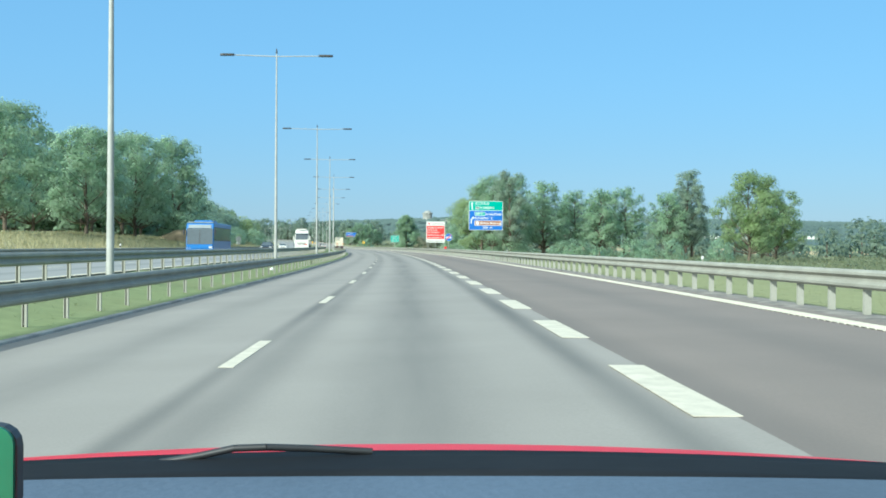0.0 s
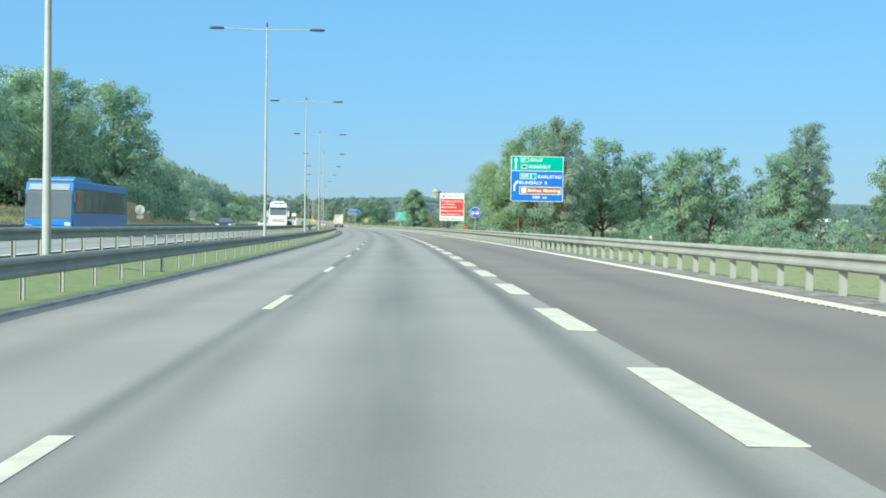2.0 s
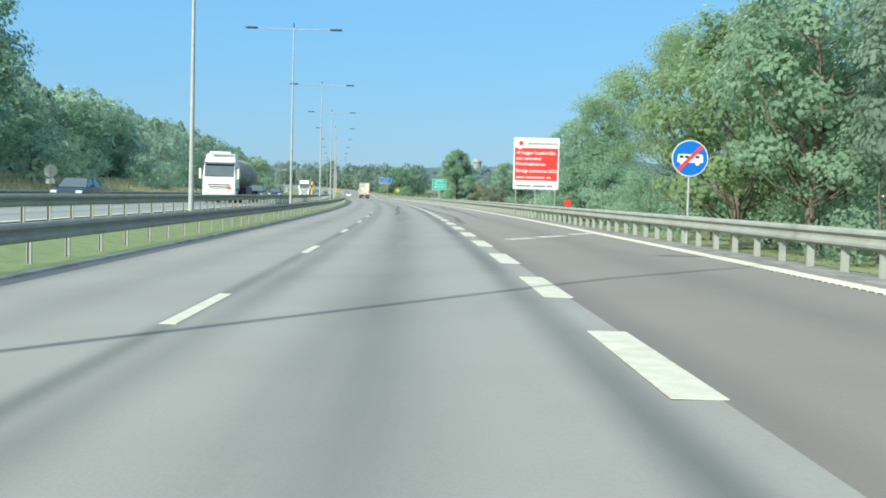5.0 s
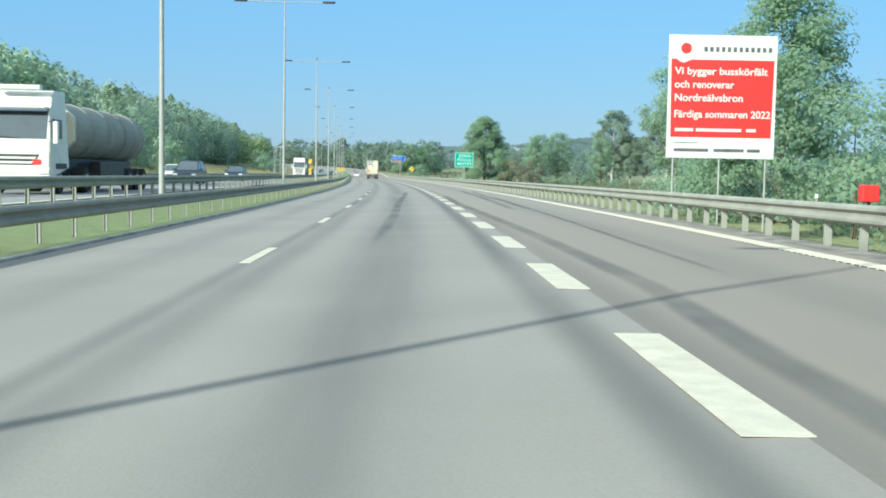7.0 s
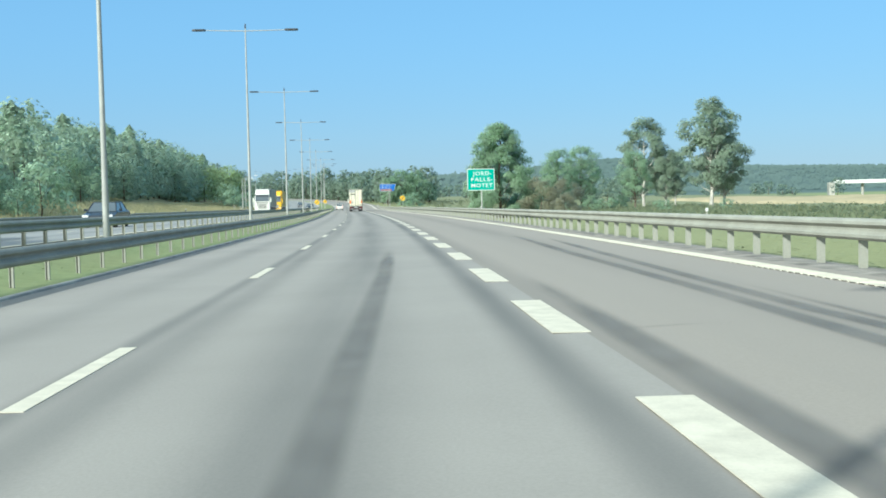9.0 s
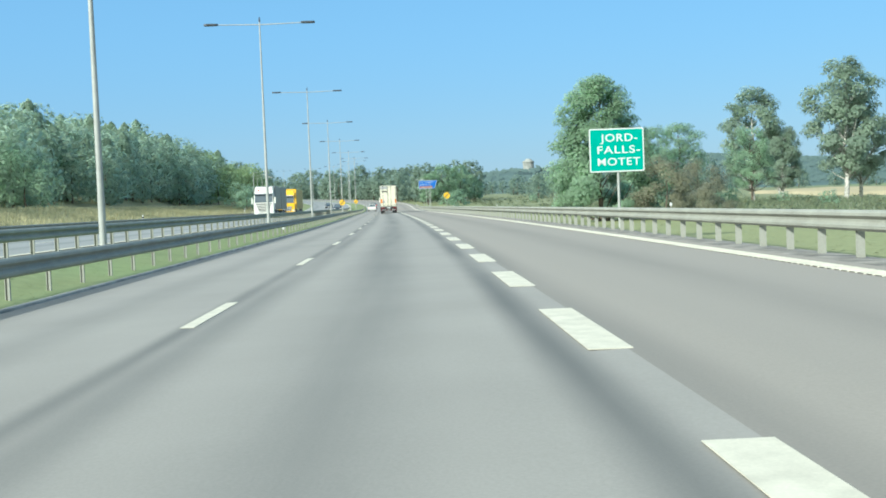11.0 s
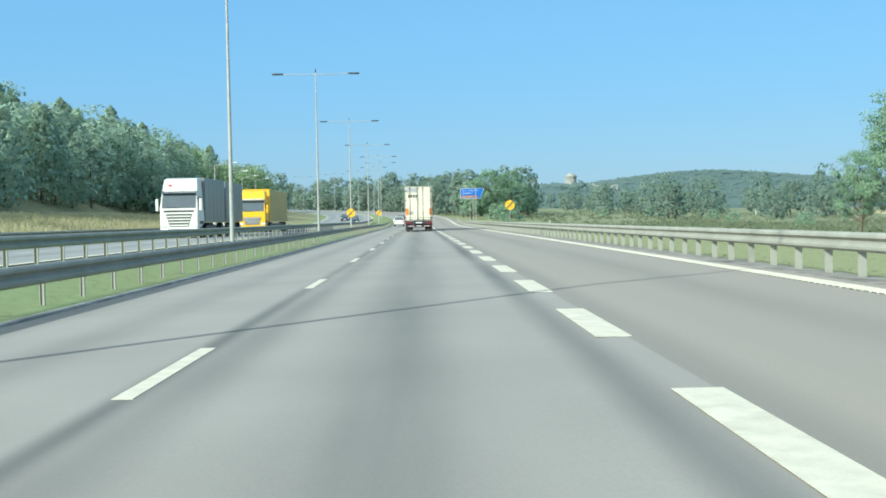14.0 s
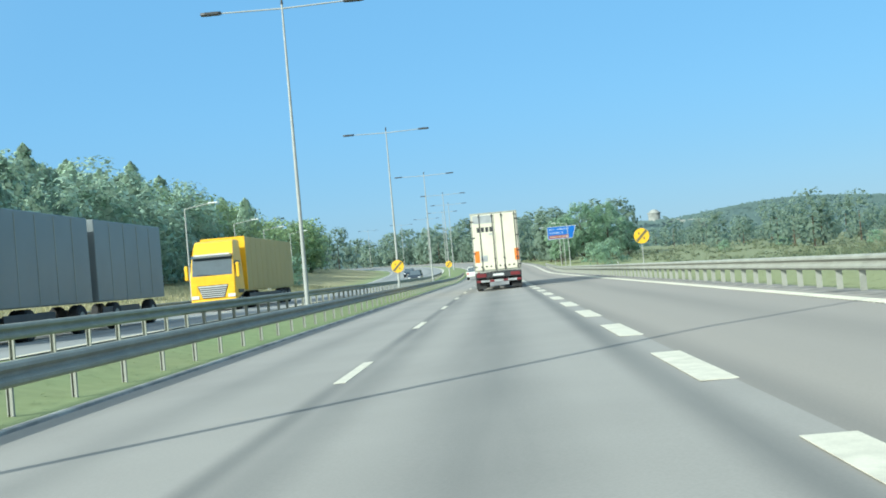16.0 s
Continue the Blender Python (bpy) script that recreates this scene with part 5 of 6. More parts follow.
def trailer_rear(ob, y):
    """The two rear doors with their bars, lamps and bumper; the doors' outer face at y."""
    part("door_frame", boxed(-1.29, 1.29, y - 0.02, y + 0.10, 1.05, 4.3, 0.015), M["steel"], ob)
    for x0, x1 in ((-1.21, -0.012), (0.012, 1.21)):
        d = part("door", boxed(x0, x1, y - 0.06, y - 0.015, 1.16, 4.2, 0.01), M["cream"], ob, "cream rear door")
        for fx in (0.33, 0.92):
            x = x0 + (x1 - x0) * (fx if x0 < 0 else 1.25 - fx)
            bm = tube(bmesh.new(), (x, y - 0.095, 1.1), (x, y - 0.095, 4.25), 0.018, 0.018, 8)
            part("lock_rod", bm, M["dark"], d)
            for z in (1.25, 1.75, 4.1):
                part("rod_keeper", boxed(x - 0.05, x + 0.05, y - 0.125, y - 0.05, z - 0.03, z + 0.03, 0.005), M["dark"], d)
        xe = x0 if x0 < 0 else x1
        for z in (1.35, 2.1, 2.95, 3.85):
            part("hinge", boxed(xe - 0.10, xe + 0.10, y - 0.085, y - 0.055, z - 0.03, z + 0.03, 0.005), M["dark"], d)
    part("grey_panel", boxed(-1.17, -0.08, y - 0.066, y - 0.06, 3.72, 4.16), M["sign_back"], ob, "grey upper panel")
    for k in range(4):
        part("print_mark", boxed(-0.98 + k * 0.235, -0.81 + k * 0.235, y - 0.068, y - 0.06, 3.24, 3.50, 0.003), M["dark"], ob)
    part("print_bar", boxed(-0.35, -0.1, y - 0.068, y - 0.06, 3.06, 3.14), M["sign_back"], ob)
    for x0, x1 in ((-1.2, -0.94), (0.98, 1.2)):
        part("warning_panel", boxed(x0, x1, y - 0.072, y - 0.06, 1.58, 2.22), M["orange"], ob, "orange reflective panel")
    part("grey_plate", boxed(-0.88, -0.5, y - 0.072, y - 0.06, 1.62, 1.95), M["sign_back"], ob)
    for k in range(8):
        x = -0.9 + k * 0.25
        part("print_mark", boxed(x, x + 0.10, y - 0.07, y - 0.06, 1.30, 1.38), M["black"], ob)
    part("tail_beam", boxed(-1.27, 1.27, y - 0.02, y + 0.15, 0.72, 1.02, 0.01), M["dark"], ob)
    for sx in (-1, 1):
        lamp_box("tail_light", ob, sx * 0.93 - 0.27, sx * 0.93 + 0.27, y - 0.05, y + 0.0, 0.76, 0.96, M["tail_red"], "dark red tail lamp cluster")
        part("mud_flap", boxed(sx * 0.98 - 0.28, sx * 0.98 + 0.28, y + 0.30, y + 0.32, 0.12, 0.72), M["rubber"], ob)
    part("plate_bar", boxed(-0.30, 0.30, y - 0.04, y - 0.02, 0.80, 0.92), M["sign_white"], ob)
    for k in range(10):
        part("bumper_stripe", boxed(-1.24 + k * 0.248, -1.24 + (k + 1) * 0.248, y + 0.02, y + 0.12, 0.48, 0.60), M["tail_red"] if k % 3 == 0 else M["sign_back"], ob)


def box_lorry():
    ob = thing("articulated_lorry", "cream box trailer lorry with two rear doors and orange panels", "lorry")
    tractor(ob, M["white"], 3.6)
    cargo_body(ob, M["cream"], -16.5, -2.9, 1.1, 4.28, "trailer_body", "cream trailer box")
    bogie(ob, (-12.2, -13.5, -14.8))
    trailer_rear(ob, -16.52)
    return ob


lorry = box_lorry()
lorry.matrix_world = stand(0.22, 404.5 + 16.6, 0.0)


def white_road_train():
    ob = thing("white_lorry", "white high-roof lorry with dark grey cargo boxes", "lorry")
    tractor(ob, M["white"], 3.95, False, 4)
    part("accent_mark", boxed(0.55, 0.75, -0.6, -0.5, 3.42, 3.55), M["red"], ob)
    cargo_body(ob, M["grey_box"], -9.6, -2.35, 1.05, 4.05, "front_box", "dark grey cargo box")
    bogie(ob, (-8.6,))
    cargo_body(ob, M["grey_box"], -17.8, -10.2, 1.05, 4.05, "trailer_box", "dark grey trailer box")
    bogie(ob, (-12.0, -16.2))
    return ob


def yellow_lorry():
    ob = thing("yellow_lorry", "yellow cab lorry with an ochre box trailer", "lorry")
    tractor(ob, M["yellow"], 3.9, True, 6, grille=(0.75, 1.45), intake=False)
    cargo_body(ob, M["ochre"], -16.4, -2.8, 1.05, 4.1, "trailer_body", "ochre trailer box", M["ochre"])
    part("front_edge", boxed(-1.28, 1.28, -2.86, -2.76, 1.05, 4.12, 0.01), M["yellow"], ob)
    bogie(ob, (-12.2, -13.5, -14.8))
    return ob


def tanker():
    ob = thing("tanker_lorry", "white cab tanker lorry with cream and grey tank", "lorry")
    tractor(ob, M["white"], 3.75, False, 2, grille=(1.05, 1.42), intake=False)
    part("roof_visor", boxed(-0.8, 0.8, -0.6, -0.3, 3.72, 3.9, 0.04), M["white"], ob)
    part("red_mark", boxed(-0.95, -0.6, 0.0, 0.02, 1.05, 1.25, 0.01), M["red"], ob)
    o8 = [(1.22 * math.cos(a), 2.45 + 1.2 * math.sin(a)) for a in (math.pi / 8 + k * math.pi / 4 for k in range(8))]
    part("tank_front", extrude_outline(bmesh.new(), o8, 1, -3.4, -3.1, 0.03), M["cream"], ob, "cream tank front")
    o24 = [(1.20 * math.cos(k * math.tau / 24), 2.42 + 1.12 * math.sin(k * math.tau / 24)) for k in range(24)]
    part("tank", extrude_outline(bmesh.new(), o24, 1, -14.2, -3.4, 0.05), M["steel"], ob, "ribbed grey steel tank", smooth=False)
    for y in (-5.5, -8.0, -10.5, -13.0):
        o = [(1.23 * math.cos(k * math.tau / 24), 2.42 + 1.15 * math.sin(k * math.tau / 24)) for k in range(24)]
        part("tank_band", extrude_outline(bmesh.new(), o, 1, y - 0.06, y + 0.06), M["steel"], ob)
    part("frame", boxed(-0.5, 0.5, -14.2, -3.2, 0.85, 1.35, 0.03), M["dark"], ob)
    for sx in (-1, 1):
        part("side_cabinet", boxed(sx * 1.0 - 0.22, sx * 1.0 + 0.22, -10.2, -6.4, 0.55, 1.25, 0.03), M["dark"], ob)
    bogie(ob, (-11.2, -12.5, -13.8))
    return ob


# the tarpaulin's grey is raised to imitate haze in front of it
M["grey_box"] = material("grey tarpaulin lifted for haze", (0.155, 0.175, 0.18), 0.35, vary=0.05, scale=0.5)
M["ochre"] = material("ochre tarpaulin", (0.40, 0.31, 0.10), 0.5, vary=0.04, scale=0.5)
M["red_body"] = material("glossy red car paint", (0.62, 0.012, 0.03), 0.45, vary=0.03, spec=0.25)
M["dash_plastic"] = material("blue grey dashboard plastic", (0.07, 0.10, 0.145), 0.75, vary=0.08, scale=3, fine=120, bump=0.1)
white_road_train().matrix_world = stand(-15.5, 373.5, 0.22, 180)
yellow_lorry().matrix_world = stand(-15.3, 403.2, 0.22, 180)
tanker().matrix_world = stand(-13.6, 191.0, 0.22, 180)


def bus():
    ob = thing("blue_bus", "blue regional bus with large dark windows", "bus")
    side = [(-12.0, 0.4), (-0.1, 0.4), (0.0, 0.9), (-0.08, 2.4), (-0.3, 2.95), (-0.8, 3.05), (-12.0, 3.05)]
    part("body", extrude_outline(bmesh.new(), side, 0, -1.27, 1.27, 0.08), M["blue_bus"], ob)
    part("windscreen", extrude_outline(bmesh.new(), [(0.025, 1.0), (-0.055, 2.38), (-0.24, 2.72), (-0.30, 2.72), (-0.1, 1.0)], 0, -1.2, 1.2, 0.01), M["glass_dark"], ob, "large dark windscreen")
    part("destination_display", extrude_outline(bmesh.new(), [(-0.08, 2.52), (-0.22, 2.84), (-0.30, 2.84), (-0.16, 2.52)], 0, -1.05, 1.05), M["sign_back_dull"], ob, "grey display panel")
    part("screen_divider", extrude_outline(bmesh.new(), [(0.035, 1.0), (-0.045, 2.4), (-0.1, 2.4), (-0.02, 1.0)], 0, -0.025, 0.025), M["dark"], ob)
    part("front_mask", boxed(-1.18, 1.18, -0.06, 0.04, 0.62, 0.98, 0.03), M["blue_bus"], ob)
    part("roof_edge", boxed(-1.2, 1.2, -1.1, -0.42, 3.0, 3.12, 0.05), M["sign_back_dull"], ob)
    for sx in (-1, 1):
        part("window_band", boxed(sx * 1.268 - 0.008, sx * 1.268 + 0.008, -11.75, -0.35, 1.32, 2.62, 0.004), M["black"], ob, "black window band")
        for k in range(7):
            y = -11.6 + k * 1.6
            part("side_window", boxed(sx * 1.282 - 0.006, sx * 1.282 + 0.006, y, y + 1.54, 1.36, 2.58, 0.004), M["glass_dark"], ob)
        lamp_box("headlight", ob, sx * 1.0 - 0.17, sx * 1.0 + 0.17, -0.05, 0.04, 0.62, 0.82, M["sign_white"])
        part("mirror", boxed(sx * 1.45 - 0.07, sx * 1.45 + 0.07, 0.05, 0.25, 1.9, 2.4, 0.03), M["dark"], ob)
        for y in (-2.6, -8.8):
            wheel(ob, sx * 1.25, y, 0.48, 0.3)
    part("roof_unit", boxed(-0.85, 0.85, -5.0, -2.0, 3.03, 3.3, 0.06), M["blue_bus"], ob)
    part("bumper", boxed(-1.27, 1.27, -0.2, 0.05, 0.32, 0.6, 0.05), M["blue_bus"], ob)
    part("plate_bar", boxed(-0.26, 0.26, 0.05, 0.06, 0.42, 0.52), M["sign_white"], ob)
    return ob


bus().matrix_world = stand(-18.4, 101.5, 0.22, 180)


def car(paint, label, suv=False, name="car"):
    """A passenger car 4.5 m long, its front at y = 0."""
    ob = thing(name, label, "car")
    h = 1.68 if suv else 1.46
    b = 0.98 if suv else 0.90
    side = [(-4.45, 0.35), (-0.1, 0.30), (0.0, 0.55), (-0.12, b - 0.18), (-1.15, b + 0.02), (-4.3, b + 0.06), (-4.5, b - 0.1), (-4.5, 0.5)]
    part("body", extrude_outline(bmesh.new(), side, 0, -0.9, 0.9, 0.06), paint, ob)
    bm = bmesh.new()
    lo = [(-0.84, -4.25 if suv else -4.0), (0.84, -4.25 if suv else -4.0), (0.84, -1.05), (-0.84, -1.05)]
    hi = [(-0.66, -4.0 if suv else -3.35), (0.66, -4.0 if suv else -3.35), (0.66, -1.9), (-0.66, -1.9)]
    v0, v1 = [bm.verts.new((x, y, b)) for x, y in lo], [bm.verts.new((x, y, h)) for x, y in hi]
    bm.faces.new(v0[::-1]), bm.faces.new(v1)
    for i in range(4):
        bm.faces.new((v0[i], v0[(i + 1) % 4], v1[(i + 1) % 4], v1[i]))
    bmesh.ops.bevel(bm, geom=bm.edges[:], offset=0.05, segments=2, affect="EDGES")
    part("cabin_glass", bm, M["glass_dark"], ob, "dark glazed cabin")
    part("roof", boxed(-0.68, 0.68, hi[0][1] - 0.05, -1.85, h - 0.06, h + 0.02, 0.03), paint, ob)
    for sx in (-1, 1):
        for (x0, y0), (x1, y1) in zip(lo, hi):
            if x0 * sx > 0:
                part("pillar", tube(bmesh.new(), (x0 * 0.985, y0, b), (x1 * 1.0, y1, h), 0.032, 0.03, 6), paint, ob)
        part("pillar", tube(bmesh.new(), (sx * 0.835, -2.55, b), (sx * 0.665, -2.6, h), 0.03, 0.03, 6), paint, ob)
        for y in (-0.85, -3.55):
            wheel(ob, sx * 0.9, y, 0.34 if suv else 0.32, 0.22)
        lamp_box("headlight", ob, sx * 0.68 - 0.17, sx * 0.68 + 0.17, -0.2, -0.02, 0.60, 0.74, M["sign_white"])
        lamp_box("tail_light", ob, sx * 0.72 - 0.14, sx * 0.72 + 0.14, -4.53, -4.4, 0.72, 0.92, M["red"])
        part("mirror", boxed(sx * 1.0 - 0.09, sx * 1.0 + 0.09, -1.5, -1.36, 0.95, 1.1, 0.03), paint, ob)
    part("grille", boxed(-0.42, 0.42, -0.05, 0.015, 0.42, 0.62, 0.01), M["dark"], ob)
    part("plate_bar", boxed(-0.26, 0.26, -4.52, -4.50, 0.62, 0.73), M["sign_white"], ob)
    part("front_plate_bar", boxed(-0.26, 0.26, 0.0, 0.02, 0.36, 0.46), M["sign_white"], ob)
    return ob


car(M["car_dark"], "dark estate car on the oncoming carriageway", True).matrix_world = stand(-15.4, 231.5, 0.22, 180)
car(M["white"], "white hatchback on the oncoming carriageway").matrix_world = stand(-19.2, 246.0, 0.22, 180)
car(M["car_dark"], "dark saloon car following on the oncoming carriageway").matrix_world = stand(-15.4, 258.0, 0.22, 180)
car(M["car_dark"], "dark saloon car on the oncoming carriageway").matrix_world = stand(-18.2, 168.0, 0.22, 180)
car(M["white"], "white sport utility car ahead in the fast lane", True).matrix_world = stand(-3.6, 494.0, 0.0)
car(M["car_dark"], "dark car ahead in the fast lane").matrix_world = stand(-3.6, 522.0, 0.0)
car(M["car_dark"], "dark oncoming car with white plate", True).matrix_world = stand(-11.8, 492.0, 0.22, 180)
car(M["car_dark"], "dark oncoming car on the bend").matrix_world = stand(-15.6, 530.0, 0.22, 180)


# ---- marks on the road ----
def mark_strip(name, pts, w, mat, parent, z=0.004):
    """A narrow painted or rubbed strip through places (x, s)."""
    pts = np.array(pts, float)
    s = np.linspace(0, len(pts) - 1, (len(pts) - 1) * 8 + 1)
    X, S = np.interp(s, range(len(pts)), pts[:, 0]), np.interp(s, range(len(pts)), pts[:, 1])
    P = np.stack([world_of(X - w / 2, S, z), world_of(X + w / 2, S, z)], 1)
    me = grid_mesh(name, P)
    me.materials.append(mat)
    return link_mesh(name, me, None, parent)


M["tyre_mark"] = material("rubbed tyre marks", (0.165, 0.163, 0.155), 0.9, vary=0.12, scale=1.5, fine=30)
worn = M["tyre_mark"].node_tree
gone, blot, spread_, faint, edge_ = [worn.nodes.new(k) for k in ("ShaderNodeBsdfTransparent", "ShaderNodeTexNoise", "ShaderNodeMixShader", "ShaderNodeMapRange", "ShaderNodeUVMap")]
edge_.uv_map = "lane"
split_, mult_ = worn.nodes.new("ShaderNodeSeparateXYZ"), worn.nodes.new("ShaderNodeMath")
mult_.operation = "MULTIPLY"
worn.links.new(edge_.outputs[0], split_.inputs[0])
across = worn.nodes.new("ShaderNodeMapRange")
across.interpolation_type = "SMOOTHSTEP"
across.inputs[1].default_value, across.inputs[2].default_value = 0.0, 0.7
blot.inputs["Scale"].default_value, blot.inputs["Detail"].default_value = 0.3, 2
worn.links.new(worn.nodes["Texture Coordinate"].outputs["Object"], blot.inputs["Vector"])
faint.inputs[1].default_value, faint.inputs[2].default_value, faint.inputs[3].default_value, faint.inputs[4].default_value = 0.3, 0.7, 0.22, 0.6
worn.links.new(blot.outputs[0], faint.inputs[0])
worn.links.new(split_.outputs[0], across.inputs[0])
worn.links.new(across.outputs[0], mult_.inputs[0])
worn.links.new(faint.outputs[0], mult_.inputs[1])
worn.links.new(mult_.outputs[0], spread_.inputs[0])
worn.links.new(gone.outputs[0], spread_.inputs[1])
worn.links.new(worn.nodes["Principled BSDF"].outputs[0], spread_.inputs[2])
worn.links.new(spread_.outputs[0], worn.nodes["Material Output"].inputs[0])


def rubbed(parent, pts, w, z):
    """A tyre mark through places (x, s) that fades out to its sides and ends."""
    pts = np.array(pts, float)
    k = np.linspace(0, len(pts) - 1, (len(pts) - 1) * 8 + 1)
    X, S = np.interp(k, range(len(pts)), pts[:, 0]), np.interp(k, range(len(pts)), pts[:, 1])
    cols = (-1.0, -0.5, 0.0, 0.5, 1.0)
    P = np.stack([world_of(X + c * w / 2, S, z) for c in cols], 1)
    f = np.minimum(1, np.minimum(k, k[-1] - k) * 1.5)
    U = np.stack([np.stack([f * (1 - abs(c)), k], -1) for c in cols], 1)
    me = grid_mesh("tyre_mark", P, U)
    me.materials.append(M["tyre_mark"])
    link_mesh("tyre_mark", me, None, parent)


M["strip_dark"] = material("dark cross strip", (0.055, 0.055, 0.055), 0.7, vary=0.2, scale=4)
rubbed(road, [(-0.3, 168), (-0.08, 182), (-0.03, 192.4), (0.0, 196), (0.2, 205), (0.42, 213.5), (0.6, 224)], 0.38, 0.0035)
rubbed(bus_lane, [(2.5, 150), (2.62, 159), (2.8, 163), (2.7, 172), (2.45, 186), (2.3, 195), (2.36, 200), (2.5, 212)], 0.42, 0.0045)
rubbed(bus_lane, [(3.75, 186), (3.86, 192.5), (4.0, 198.6), (4.2, 209), (4.3, 218), (4.7, 232)], 0.36, 0.0035)
rubbed(bus_lane, [(4.3, 186), (4.44, 194.5), (4.65, 198.5), (4.5, 206), (4.9, 218), (5.3, 228)], 0.34, 0.0055)
rubbed(bus_lane, [(4.0, 164), (4.1, 170.7), (4.27, 179), (4.6, 198), (4.9, 210)], 0.22, 0.0065)
# short dark strips across the lane, each about 16 m past a lamp
for s in (205.0, 285.5, 325.3, 45.5, 85.4, 165.0):
    mark_strip("cross_strip", [(2.35, s), (3.0, s + 0.06), (3.6, s + 0.08)], 0.10, M["strip_dark"], bus_lane, 0.004)
# the three slanted blocks that end the bus lane
for x0, s0, x1, s1 in ((2.75, 136.9, 3.5, 138.0), (3.8, 138.9, 4.75, 140.5), (5.15, 141.9, 6.05, 143.5)):
    q = [(x0, s0), (x0 + 0.25, s0 - 0.25), (x1 + 0.25, s1 - 0.25), (x1, s1)]
    bm = bmesh.new()
    lo, hi = [bm.verts.new(at(x, s, 0.001)) for x, s in q], [bm.verts.new(at(x, s, 0.007)) for x, s in q]
    bm.faces.new(hi)
    for i in range(4):
        bm.faces.new((lo[i], lo[(i + 1) % 4], hi[(i + 1) % 4], hi[i]))
    bm.faces.new(lo[::-1])
    part("lane_end_block", bm, M["paint"], bus_lane)


# ---- grass ----
def tufts(name, label, n, x0, x1, s0, s1, h, w, mat, seed, lean=0.35):
    rng = np.random.default_rng(seed)
    x, s = rng.uniform(x0, x1, n), rng.uniform(s0, s1, n)
    # thicker in clumps
    keep = (h < 0.2) | ((np.sin(x * 1.7 + s * 0.31) * np.sin(s * 0.47 - x * 0.6) + rng.normal(0, 0.5, n)) > -0.55)
    x, s = x[keep], s[keep]
    n = len(x)
    B = world_of(x, s, relief(x, s) - 0.03)
    if h < 0.2:
        # mown turf: small tilted blades close to the ground
        B[:, 2] += 0.03 + h * rng.uniform(0.2, 0.8, n)
        up = np.array([0, 0, 1.0]) + rng.normal(0, 0.12, (n, 3))
        return tagged(link_mesh(name, quad_mesh(name, leaves(rng, B, np.array([[0, 0, 1.0]]) + np.zeros((n, 3)), w, 0.06), mat, up), None), label, "grass", kind="stuff")
    a = rng.uniform(0, math.tau, n)
    H = h * rng.uniform(0.5, 1.3, n)
    side = np.stack([np.cos(a), np.sin(a), np.zeros(n)], -1) * (w * rng.uniform(0.6, 1.4, n))[:, None]
    tip = B + np.stack([rng.normal(0, lean, n) * H, rng.normal(0, lean, n) * H, H], -1)
    Q = np.stack([B - side, B + side, tip + side * 0.35, tip - side * 0.35], 1)
    return tagged(link_mesh(name, quad_mesh(name, Q, mat), None), label, "grass", kind="stuff")


tufts("median_grass", "short green grass in the median", 30000, -9.3, -5.4, -15, 470, 0.05, 0.03, M["turf"], 51)
tufts("verge_grass", "rough green grass behind the guard rail", 42000, 7.9, 24.0, -5, 470, 0.09, 0.05, M["verge_turf"], 52)
tufts("dry_bank_grass", "tall dry yellow grass on the bank", 60000, -40, -23.2, 20, 500, 0.40, 0.05, M["grass_dry"], 53)
tufts("meadow_grass", "rough olive meadow grass beyond the verge", 40000, 24, 66, 40, 480, 0.42, 0.07, M["scrub"], 54)


# ---- fortress on the far hill and white houses ----
def fortress():
    ob = thing("hill_fortress", "pale ruined fortress with a round tower on a wooded hill", "fortress")
    M["stone"] = material("pale stone wall", (0.26, 0.265, 0.245), 0.9, vary=0.15, scale=0.15, fine=1.5)
    part("tower", tube(bmesh.new(), (0, 0, -5), (0, 0, 17), 8.0, 7.6, 28), M["stone"], ob)
    part("tower_roof", tube(bmesh.new(), (0, 0, 17), (0, 0, 21), 7.8, 3.0, 28), M["stone"], ob)
    part("parapet", tube(bmesh.new(), (0, 0, 15.6), (0, 0, 17.2), 8.5, 8.5, 28), M["stone"], ob)
    for x0, x1, h in ((-18, -6, 5), (6, 32, 6.5), (32, 62, 4.5)):
        part("wall", boxed(x0, x1, -3, 3, -6, h, 0.3), M["stone"], ob)
    for x in (12, 18, 24):
        part("opening", boxed(x - 0.8, x + 0.8, -3.1, -2.9, 1.5, 3.5), M["dark"], ob)
    ob.matrix_world = Matrix.Translation((24, 1740, 38))
    return ob


fortress()


def house(x, y, w, d, h, turn):
    """A house at a place in the world."""
    ob = thing("white_house", "small white house with grey roof across the valley", "house", "white houses in the distance")
    ob.matrix_world = Matrix.Translation((x, y, float(country(np.array(x), np.array(y))) - 0.6)) @ Matrix.Rotation(radians(turn), 4, "Z")
    part("wall", boxed(-w / 2, w / 2, -d / 2, d / 2, -1.5, h), M["white"], ob)
    part("roof", extrude_outline(bmesh.new(), [(-d / 2 - 0.4, h - 0.1), (0, h + d * 0.35), (d / 2 + 0.4, h - 0.1)], 0, -w / 2 - 0.3, w / 2 + 0.3), M["stone"], ob)
    for k in range(3):
        wx = -w / 2 + w * (k + 0.5) / 3
        part("window", boxed(wx - 0.6, wx + 0.6, -d / 2 - 0.03, -d / 2 + 0.05, 1.0, 2.4), M["glass_dark"], ob)
    return ob


house(168, 1500, 18, 9, 5.0, 10)
house(205, 1880, 16, 9, 5.0, -12)
house(300, 1950, 20, 9, 5.0, 5)
house(90, 1850, 22, 9, 5.0, 0)


